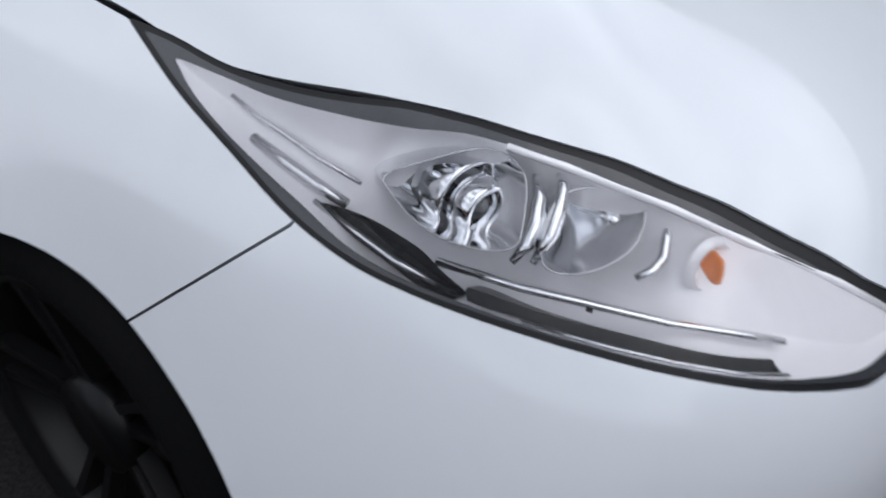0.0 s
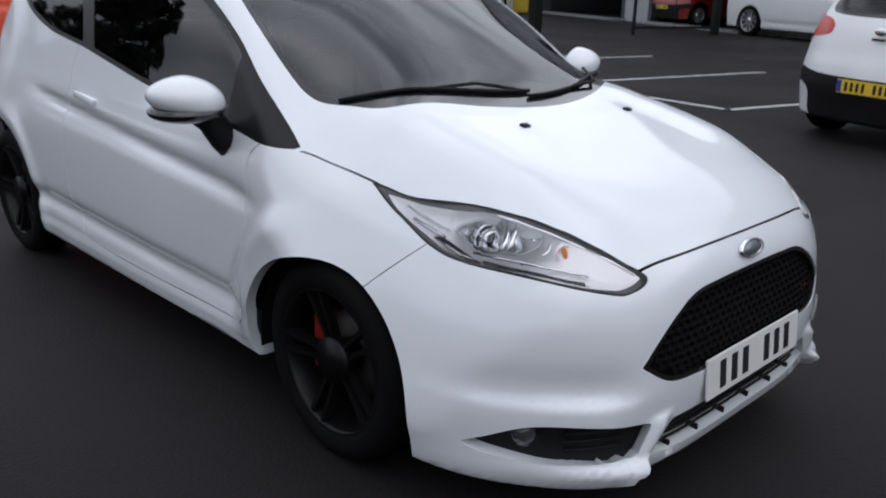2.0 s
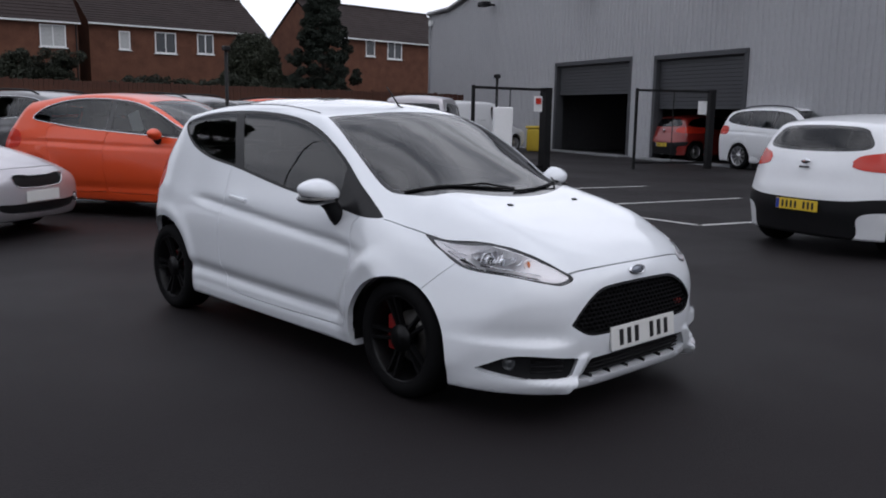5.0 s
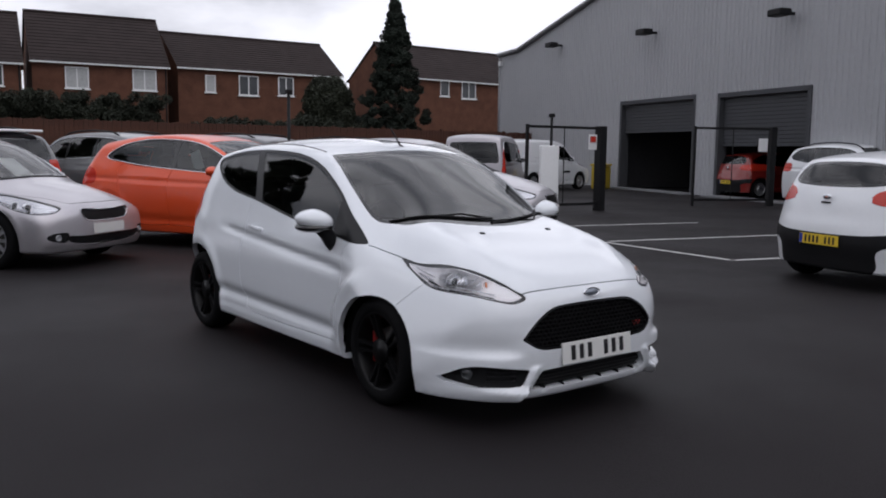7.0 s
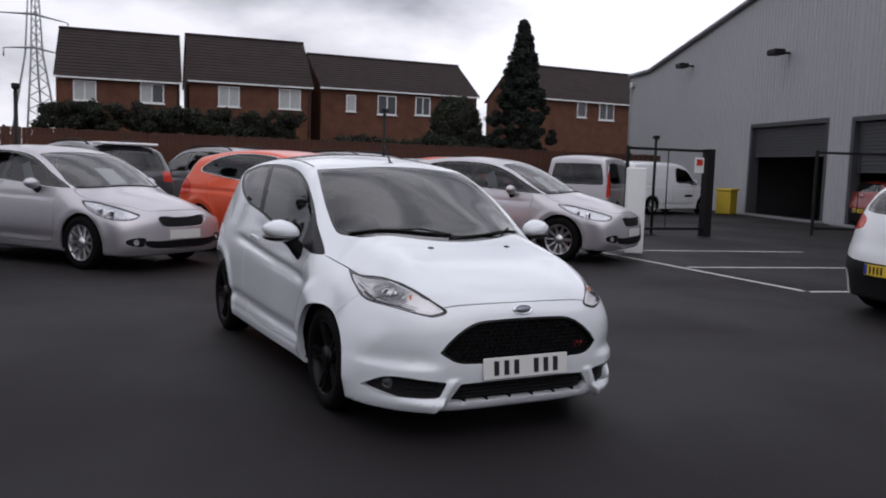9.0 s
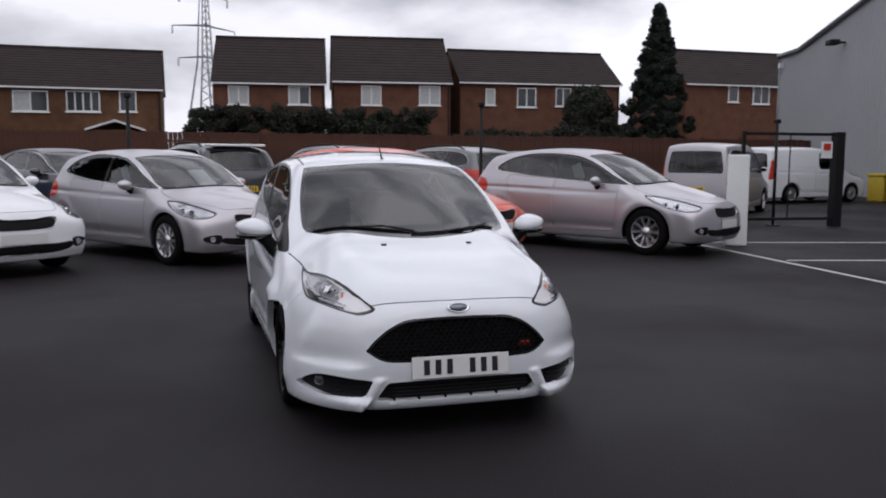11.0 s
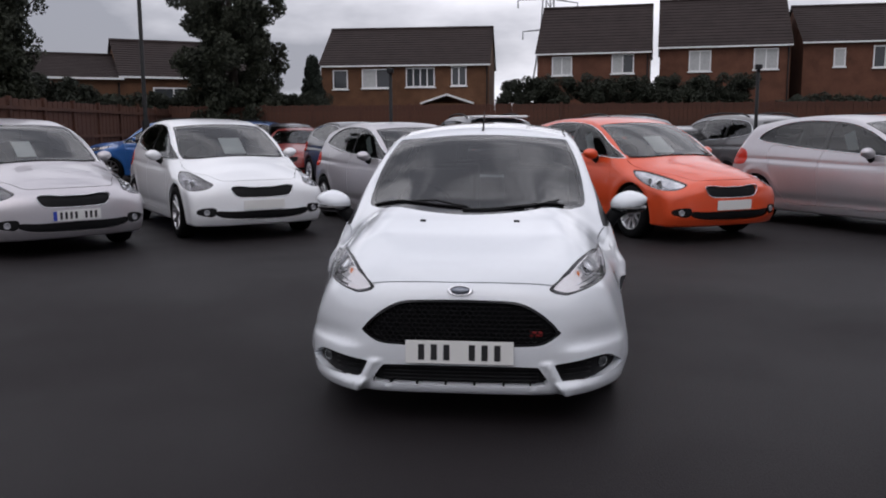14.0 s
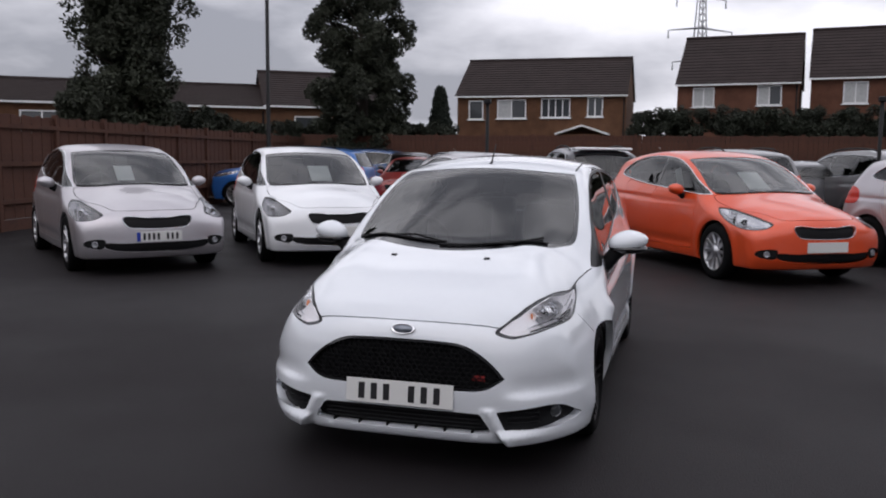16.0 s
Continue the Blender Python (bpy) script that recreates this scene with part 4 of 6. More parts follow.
# mirrors
for s in (-1, 1):
    bm = bmesh.new()
    bmesh.ops.create_uvsphere(bm, u_segments=28, v_segments=16, radius=1)
    for v in bm.verts:
        x, y, z = v.co
        back = max(0.0, y)
        y = y if y < 0 else y * 0.35
        taper = 1 - 0.25 * max(0.0, x)
        v.co = (s * (0.115 * x), 0.098 * y, 0.069 * z * taper + 0.014 * x)
    m = solid("door_mirror", bm, WHITE, car, "white door mirror on a black foot", True, 60)
    m.matrix_basis = pose(s * 0.925, 1.40, 0.985, 0, 0, s * 12)
    bm = bmesh.new()
    bmesh.ops.create_uvsphere(bm, u_segments=24, v_segments=12, radius=1)
    for v in bm.verts:
        x, y, z = v.co
        v.co = (s * 0.112 * x, 0.098 * min(y, 0.3), 0.034 * z - 0.036)
    solid("mirror_underside", bm, GLOSSB, m, smooth=True)
    bm = bmesh.new()
    box(bm, -0.078, 0.078, 0.022, 0.030, -0.038, 0.034, 0.003)
    solid("mirror_glass", bm, CHROME, m)
    vs, fs = tube([(s * 0.785, 1.42, 0.80), (s * 0.80, 1.41, 0.85), (s * 0.85, 1.40, 0.915), (s * 0.90, 1.39, 0.945)], [0.022, 0.045, 0.042, 0.036], 12)
    o = part("mirror_foot", vs, fs, TRIM, car)
    bm = bmesh.new()
    box(bm, -0.012, 0.012, -0.095, 0.095, -0.013, 0.013, 0.008)
    solid("door_handle", bm, WHITE, car, smooth=True).matrix_basis = pose(s * 0.815, 2.42, 0.855, 4, s * -10, 0)

# wheels, wells and floor
for s in (-1, 1):
    for wy in WHEEL_Y:
        wheel(car, s * 0.725, wy, 0.298, 0.205, 0.222, BLACKRIM, 5, True, CALIPER, 0.3)
for wy, az, ar in zip(WHEEL_Y, ARCH_Z, ARCH_R):
    for s in (-1, 1):
        V, F = lathe([(0.0001, 0.40), (ar + 0.002, 0.40), (ar + 0.002, 0.80 if wy < 2 else 0.72)], 40)
        keep = [f for f in F if all(V[i][2] > -0.10 for i in f)]
        part("wheel_arch_liner", [(s * v[0], v[1] + wy, v[2] + az) for v in V], keep, TRIM, car)
bx("underbody", -0.62, 0.62, 0.35, 3.7, 0.19, 0.24, TRIM, car, 0.01)

# cabin
inner = Shell(lambda P: hero_skin(P) + 0.04, (-0.95, 0.5, 0.5), (0.95, 3.95, 1.5), 0.045)
fix_winding(inner)
inner.carve("hole", lambda V, N: dlo_g(V, N) + 0.03, onside)
inner.carve("hole", lambda V, N: ws_g(V, N) + 0.03, ontop)
inner.carve("hole", lambda V, N: rw_g(V, N) + 0.03, onrear)
inner.carve("hole", lambda V, N: np.minimum(V[:, 2] - 0.66, V[:, 1] - 0.84), anywhere)
inner.panel("body", INTERIOR, car, rim=0, as_name="cabin_lining")
bx("cabin_floor", -0.74, 0.74, 1.25, 3.6, 0.60, 0.66, INTERIOR, car)
bm = bmesh.new()
box(bm, -0.60, 0.60, 1.06, 1.42, 0.66, 0.94, 0.06)
solid("dashboard", bm, INTERIOR, car, smooth=True)
seat(car, -0.36, 2.05, 0.46)
seat(car, 0.36, 2.05, 0.46)
seat(car, -0.36, 2.95, 0.46)
seat(car, 0.36, 2.95, 0.46)
steering(car, -0.36, 1.55, 0.93)


# ---- the other cars ----
def generic_skin(S):
    top, crown, side, plan, nosez, tailz = (curve(*S[k]) for k in ("top", "crown", "side", "plan", "nose", "tail"))
    L, wmax = S["length"], S["half"]

    def skin(P):
        x, y, z = np.abs(P[:, 0]), P[:, 1], P[:, 2]
        w = side(z) * plan(y)
        for wy in S["wheels"]:
            w = w + 0.012 * np.exp(-((np.hypot(y - wy, z - 0.33) - S["arch"] - 0.03) / 0.05) ** 2)
        mid = step01(S["wheels"][0] + 0.3, S["wheels"][0] + 0.7, y)
        w = w - 0.012 * mid * np.exp(-((z - S["belt"] + 0.14 - 0.02 * (y - 2)) / 0.03) ** 2) - 0.015 * mid * (y < S["wheels"][1] - 0.3) * np.exp(-((z - 0.36) / 0.05) ** 2)
        f = smax(0.07, (x - w) * 0.96, (z - (top(y) - crown(y) * (x / 0.75) ** 2.3)) * 0.9)
        bow = S["bow"] * (x / wmax) ** 3.4
        f = smax(0.08, f, (0.03 + bow + nosez(z) - y) / np.sqrt(1 + (3.4 * bow / np.maximum(x, 0.05)) ** 2))
        f = smax(0.08, f, (y - (L - S["tailbow"] * (x / wmax) ** 3.2 - tailz(z))) * 0.93)
        return smax(0.03, f, 0.19 - z)
    return skin, top, crown, nosez


def generic_car(S, name, label, paint, rim_mat=None, front_plate=None, rear_plate=None, step=0.035, fittings=True):
    """A parked car out of its measures: skin with panels, glass, lamps, grille, wheels, plates, mirrors, cabin."""
    ob = tagged(new(name), label, S.get("category", "car"))
    skin, top, crown, nosez = generic_skin(S)
    L, wm, H = S["length"], S["half"], S["height"]
    sh = Shell(skin, (-wm - 0.12, -0.1, 0.1), (wm + 0.12, L + 0.12, H + 0.1), step)
    fix_winding(sh)
    for wy in S["wheels"]:
        sh.carve("opening", lambda V, N, wy=wy: np.hypot(V[:, 1] - wy, V[:, 2] - 0.30) - S["arch"], lambda c, n: np.abs(c[:, 0]) > 0.5)
    dlo, ws, rw = outline(S["dlo"]), outline(mirrored(S["screen"])), outline(mirrored(S["rear"]))
    dg, wg, rg = (lambda V, N: inside(yz(V), dlo)), (lambda V, N: inside(xy(V), ws)), (lambda V, N: inside(xz(V), rw))
    front_up = lambda c, n: (n[:, 2] > 0.25) & (c[:, 1] < L * 0.55)
    behind = lambda c, n: c[:, 1] > L * 0.75
    flank = lambda c, n: (np.abs(n[:, 0]) > 0.3) & (np.abs(c[:, 0]) > 0.35)
    sh.carve("frame", dg, flank)
    bars = S["pillars"]
    edges = [-9] + [b for p in bars for b in (p - 0.035, p + 0.035)] + [99]
    for i in range(0, len(edges), 2):
        sh.carve("glass%d" % i, lambda V, N, a=edges[i], b=edges[i + 1]: np.maximum(np.maximum(dg(V, N) + 0.018, a - V[:, 1]), V[:, 1] - b), flank, ("frame",))
    sh.carve("screen_band", wg, front_up)
    sh.carve("screen", lambda V, N: wg(V, N) + 0.03, front_up, ("screen_band",))
    sh.carve("rear_band", rg, behind)
    sh.carve("rear_glass", lambda V, N: rg(V, N) + 0.03, behind, ("rear_band",))
    lamp, tail = outline(S["lamp"]), outline(S["tail_lamp"])
    sh.carve("lamp_seal", lambda V, N: inside(yz(V), lamp), lambda c, n: (c[:, 1] < 1.5) & (np.abs(c[:, 0]) > 0.3))
    sh.carve("lamp", lambda V, N: inside(yz(V), lamp) + 0.008, lambda c, n: c[:, 1] < 1.5, ("lamp_seal",))
    tabs = (lambda V: np.stack([np.abs(V[:, 0]), V[:, 2]], 1)) if S.get("tail_xz") else yz
    sh.carve("tail", lambda V, N: inside(tabs(V), tail), lambda c, n: (c[:, 1] > L * 0.7) & (np.abs(c[:, 0]) > wm * S.get("tail_min", 0.58)))
    facing = lambda c, n: (n[:, 1] < -0.2) & (c[:, 1] < 0.6)
    for key in ("grille", "intake"):
        if key in S:
            o = outline(mirrored(S[key]))
            sh.carve(key, lambda V, N, o=o: inside(xz(V), o), facing)
    if "fog" in S:
        fo = outline(S["fog"])
        sh.carve("fog", lambda V, N: inside(np.stack([np.abs(V[:, 0]), V[:, 2]], 1), fo), facing)
    if "rear_trim" in S:
        rt = outline(mirrored(S["rear_trim"]))
        sh.carve("rear_trim", lambda V, N: inside(xz(V), rt), lambda c, n: (c[:, 1] > L - 0.55) & (n[:, 1] > 0.1))
    bon = outline(mirrored(S["bonnet"]))
    upw = lambda c, n: (n[:, 2] > 0.2) & (c[:, 1] < 1.6)
    sh.carve("bonnet", lambda V, N: inside(xy(V), bon) + 0.004, upw)
    sh.carve("gap", lambda V, N: inside(xy(V), bon) - 0.003, upw)
    for i, d in enumerate(S["doors"]):
        o = outline(d)
        sh.carve("door%d" % i, lambda V, N, o=o: inside(yz(V), o) + 0.003, flank)
        sh.carve("gap", lambda V, N, o=o: inside(yz(V), o) - 0.003, flank)
    left, right = (lambda c, n: c[:, 0] < 0), (lambda c, n: c[:, 0] > 0)
    sh.panel("body", paint, ob, rim=0.04, as_name="body_shell")
    sh.panel("bonnet", paint, ob, rim=0.02)
    for w, s in ((left, -1), (right, 1)):
        for i in range(len(S["doors"])):
            sh.panel("door%d" % i, paint, ob, w, rim=0.02, as_name="door")
        sh.panel("frame", GLOSSB, ob, w, push=-0.004, rim=0.02, as_name="window_frame")
        for i in range(0, len(edges), 2):
            sh.panel("glass%d" % i, TINT2, ob, w, push=-0.006, rim=0, as_name="side_window")
        sh.panel("tail", REDLENS, ob, w, push=0.004, rim=0.02, as_name="tail_lamp")
        lens = sh.panel("lamp", CLEAR, ob, w, push=-0.001, rim=0, as_name="headlamp")
        if lens:
            sh.panel("lamp_seal", GLOSSB, lens, w, push=-0.003, rim=0.02)
            sh.panel("lamp", LAMPMETAL, lens, w, push=lambda V, N: -np.minimum(0.06, 0.01 + 0.9 * np.maximum(0, -inside(yz(V), lamp) - 0.008)), rim=0, as_name="reflector_housing")
            for q, rr in ((0.35, 0.045), (0.68, 0.034)):
                (ya, za), (yb, zb) = S["lamp_axis"]
                yy, zz = ya + (yb - ya) * q, za + (zb - za) * q
                P = np.array([[s * xx, yy, zz] for xx in np.linspace(0.3, wm, 200)])
                xs = np.abs(P[np.argmax(skin(P) > 0), 0])
                V, F = lathe([(rr * 0.7, -0.01), (rr * 0.85, 0.004), (rr, 0.0), (rr * 1.1, -0.03)], 24)
                r = part("projector_ring", V, F, CHROME, lens)
                r.matrix_basis = Matrix.Translation((s * (xs - 0.04), yy + 0.03, zz)) @ Vector((s * 0.4, -0.9, 0.1)).to_track_quat('X', 'Z').to_matrix().to_4x4()
                V, F = lathe([(0.0001, 0.006), (rr * 0.5, 0.002), (rr * 0.7, -0.008)], 20)
                part("projector_lens", V, F, GLOSSB, lens).matrix_basis = r.matrix_basis
        if "fog" in S:
            fr = sh.panel("fog", TRIM, ob, w, push=-0.02, rim=-0.02, as_name="fog_lamp_recess")
            if fr:
                cx, cz = np.mean(fo, 0)
                V, F = lathe([(0.0001, -0.004), (0.024, -0.006), (0.030, 0.002), (0.036, -0.015)], 24)
                part("fog_lamp", V, F, LAMPGREY, fr).matrix_basis = Matrix.Translation((s * cx, 0.03 + S["bow"] * (cx / wm) ** 3.4 + float(nosez(cz)) + 0.005, cz)) @ Vector((s * 0.3, -0.9, 0)).to_track_quat('X', 'Z').to_matrix().to_4x4()
    sh.panel("screen_band", GLOSSB, ob, push=-0.003, rim=0.02, as_name="windscreen_surround")
    sh.panel("screen", SCREEN2, ob, push=-0.003, rim=0, as_name="windscreen")
    sh.panel("rear_band", GLOSSB, ob, push=-0.003, rim=0.02, as_name="rear_window_surround")
    sh.panel("rear_glass", TINT, ob, push=-0.003, rim=0, as_name="rear_window")
    if "rear_trim" in S:
        sh.panel("rear_trim", TRIM, ob, push=0.002, rim=0.02, as_name="rear_bumper_insert", label="black lower bumper")
    if "grille" in S:
        g = sh.panel("grille", TRIM, ob, push=-0.02, rim=-0.022, as_name="grille")
        gw = outline(mirrored(S["grille"]))
        part("grille_surround", *tube([(*q[:1], 0.028 + S["bow"] * (abs(q[0]) / wm) ** 3.4 + float(nosez(q[1])), q[1]) for q in list(gw) + [gw[0]]], 0.0045, 6, False), CHROME if S.get("chrome") else GLOSSB, g)
    if "intake" in S:
        sh.panel("intake", TRIM, ob, push=-0.02, rim=-0.02, as_name="lower_grille")
    if front_plate:
        zp = S["plate_z"][0]
        plate(ob, pose(0, 0.012 + float(nosez(zp)), zp), front_plate, chars=S.get("front_chars", (4, 3)), eu=S.get("eu", False))
    if rear_plate:
        yp = L - float(curve(*S["tail"])(S["plate_z"][1])) + 0.012
        plate(ob, pose(0, yp, S["plate_z"][1], 0, 0, 180), rear_plate, chars=(4, 3), eu=True)
    low = sorted((q for q in ws if q[1] < S["screen"][3][1] - 0.06), key=lambda q: q[0])
    part("cowl", *tube([(q[0], q[1] - 0.004, float(top(q[1]) - crown(q[1]) * (abs(q[0]) / 0.75) ** 2.3) - 0.004) for q in low], 0.016, 6), TRIM, ob, label="black scuttle and wiper at the foot of the windscreen")
    if S.get("chrome"):
        X = np.linspace(0.45, wm, 160)
        for s in (-1, 1):
            edge = []
            for yy, zz in dlo[::2]:
                f = skin(np.stack([X, np.full(160, yy), np.full(160, zz)], 1))
                edge.append((s * (X[np.argmax(f > 0)] - 0.001), yy, zz))
            part("window_trim", *tube(edge + [edge[0]], 0.007, 6, False), CHROME, ob, label="thin chrome line round the side windows")
    xw = wm - 0.105
    for s in (-1, 1):
        for wy in S["wheels"]:
            wheel(ob, s * xw, wy, S["tyre"], 0.205, S["tyre"] - 0.10, rim_mat or ALLOY, 10 if not S.get("spokes") else S["spokes"])
            V, F = lathe([(0.0001, 0.40), (S["arch"] + 0.002, 0.40), (S["arch"] + 0.002, wm - 0.05)], 32)
            keep = [f for f in F if all(V[i][2] > -0.10 for i in f)]
            part("wheel_arch_liner", [(s * v[0], v[1] + wy, v[2] + 0.30) for v in V], keep, TRIM, ob)
        my, mz = S["mirror"]
        bm = bmesh.new()
        bmesh.ops.create_uvsphere(bm, u_segments=20, v_segments=12, radius=1)
        for v in bm.verts:
            x, y, z = v.co
            v.co = (s * 0.105 * x, 0.08 * (y if y < 0 else y * 0.35), 0.068 * z * (1 - 0.2 * max(0, x)) + 0.01 * x)
        m = solid("door_mirror", bm, paint, ob, smooth=True, angle=60)
        m.matrix_basis = pose(s * (wm + 0.075), my, mz, 0, 0, s * 10)
        bx("mirror_glass", -0.075, 0.075, 0.022, 0.029, -0.038, 0.034, CHROME, m)
        part("mirror_foot", *tube([(s * (wm - 0.07), my + 0.03, mz - 0.09), (s * (wm + 0.02), my + 0.01, mz - 0.05)], [0.05, 0.04], 10), TRIM, ob)
        for d in S["handles"]:
            bm = bmesh.new()
            box(bm, -0.014, 0.014, -0.09, 0.09, -0.013, 0.013, 0.006)
            solid("door_handle", bm, paint, ob, smooth=True).matrix_basis = pose(s * (float(curve(*S["side"])(d[1])) * 0.985 + 0.004), d[0], d[1])
    if "rails" in S:
        for s in (-1, 1):
            part("roof_rail", *tube([(s * 0.56, yy, float(top(yy) - crown(yy) * (0.56 / 0.75) ** 2.3) + (0.045 if 0 < k < 8 else 0.0)) for k, yy in enumerate(np.linspace(*S["rails"], 9))], 0.016, 8), TRIM, ob)
    bx("underbody", -wm + 0.2, wm - 0.2, 0.4, L - 0.4, 0.2, 0.26, TRIM, ob, 0.01)
    inner = Shell(lambda P: skin(P) + 0.045, (-wm - 0.05, 0.4, 0.5), (wm + 0.05, L, H + 0.05), 0.07)
    fix_winding(inner)
    inner.carve("hole", lambda V, N: dg(V, N) + 0.03, flank)
    inner.carve("hole", lambda V, N: wg(V, N) + 0.03, front_up)
    inner.carve("hole", lambda V, N: rg(V, N) + 0.03, behind)
    inner.carve("hole", lambda V, N: np.minimum(V[:, 2] - 0.68, V[:, 1] - S["dash"] + 0.12), anywhere)
    inner.panel("body", INTERIOR, ob, rim=0, as_name="cabin_lining")
    bx("cabin_floor", -wm + 0.13, wm - 0.13, S["dash"] + 0.2, L - 0.5, 0.62, 0.68, INTERIOR, ob)
    if fittings:
        bm = bmesh.new()
        y0 = S["dash"]
        box(bm, -wm + 0.26, wm - 0.26, y0 + 0.1, y0 + 0.4, 0.68, 0.96, 0.06)
        solid("dashboard", bm, INTERIOR, ob, smooth=True)
        for yy in (y0 + 1.05, y0 + 1.95):
            for s in (-0.37, 0.37):
                seat(ob, s, yy, 0.48)
        steering(ob, -0.37, y0 + 0.55, 0.95)
    return ob


FAMILY = dict(
    length=4.31, half=0.89, height=1.47, wheels=(0.90, 3.55), arch=0.375, tyre=0.318, belt=0.98, bow=0.215, tailbow=0.28, dash=1.15, chrome=True,
    top=[(-0.4, 0.46), (0.0, 0.640), (0.12, 0.718), (0.3, 0.798), (0.6, 0.887), (0.95, 0.966), (1.08, 1.006), (1.3, 1.115), (1.6, 1.255), (1.9, 1.372), (2.15, 1.43), (2.6, 1.468), (3.1, 1.455), (3.6, 1.40), (3.95, 1.34), (4.6, 1.15)],
    crown=[(-0.4, 0.12), (0.3, 0.14), (1.0, 0.14), (1.3, 0.14), (1.7, 0.095), (2.2, 0.065), (4.6, 0.09)],
    side=[(0.1, 0.82), (0.25, 0.85), (0.45, 0.875), (0.65, 0.88), (0.82, 0.865), (0.97, 0.82), (1.1, 0.765), (1.25, 0.70), (1.40, 0.62), (1.6, 0.50)],
    plan=[(-0.4, 0.96), (0.5, 0.992), (1.0, 1.0), (3.5, 1.0), (3.9, 0.965), (4.6, 0.90)],
    nose=[(-0.2, 0.10), (0.2, 0.05), (0.30, 0.0), (0.42, 0.0), (0.55, 0.015), (0.68, 0.05), (0.78, 0.11), (1.6, 0.6)],
    tail=[(-0.2, 0.08), (0.3, 0.02), (0.5, 0.0), (0.7, 0.02), (0.9, 0.08), (1.1, 0.22), (1.3, 0.38), (1.6, 0.6)],
    dlo=[(3.64, 1.145), (3.3, 1.088), (2.8, 1.036), (2.0, 0.985), (1.4, 0.95), (1.22, 0.945, 1), (1.5, 1.09), (1.85, 1.262), (2.2, 1.36), (2.7, 1.392), (3.1, 1.372), (3.44, 1.29)],
    screen=[(0, 1.01), (0.35, 1.05), (0.62, 1.18), (0.70, 1.30), (0.675, 1.55), (0.615, 2.0, 1), (0.3, 1.965), (0, 1.955)],
    rear=[(0, 1.00), (0.48, 1.01), (0.56, 1.04), (0.50, 1.25), (0.42, 1.31), (0, 1.33)],
    pillars=(2.44,),
    lamp=[(0.98, 0.818, 1), (0.8, 0.806), (0.6, 0.775), (0.42, 0.740), (0.26, 0.700), (0.18, 0.668), (0.185, 0.616), (0.3, 0.606), (0.5, 0.632), (0.7, 0.690), (0.87, 0.757)], lamp_axis=((0.27, 0.648), (0.75, 0.725)),
    tail_lamp=[(3.82, 0.80), (3.78, 0.92), (3.86, 1.0), (4.05, 1.02), (4.30, 0.98), (4.32, 0.86), (4.15, 0.80)],
    grille=[(0, 0.642), (0.14, 0.642), (0.26, 0.656), (0.36, 0.656), (0.395, 0.632), (0.365, 0.566), (0.30, 0.530), (0.14, 0.520), (0, 0.518)],
    intake=[(0, 0.366), (0.40, 0.366), (0.57, 0.374), (0.60, 0.332), (0.5, 0.285), (0.3, 0.262), (0, 0.258)],
    fog=[(0.585, 0.402), (0.70, 0.412), (0.80, 0.385), (0.79, 0.335), (0.68, 0.305), (0.61, 0.31)],
    bonnet=[(0, 0.135), (0.3, 0.155), (0.47, 0.22), (0.56, 0.42), (0.68, 0.70), (0.73, 1.0), (0.73, 1.2, 1), (0.62, 1.16), (0.35, 1.035), (0, 0.995)],
    doors=[[(1.40, 1.0), (1.38, 0.7), (1.42, 0.38), (1.52, 0.30), (2.35, 0.30), (2.44, 0.36), (2.44, 0.98), (1.9, 1.0)], [(2.46, 1.0), (2.46, 0.36), (2.55, 0.30), (2.95, 0.30), (3.12, 0.45), (3.28, 0.68), (3.36, 1.04), (2.9, 1.03)]],
    mirror=(1.68, 0.995), handles=((2.26, 0.86), (3.14, 0.90)), plate_z=(0.435, 0.82), eu=True)

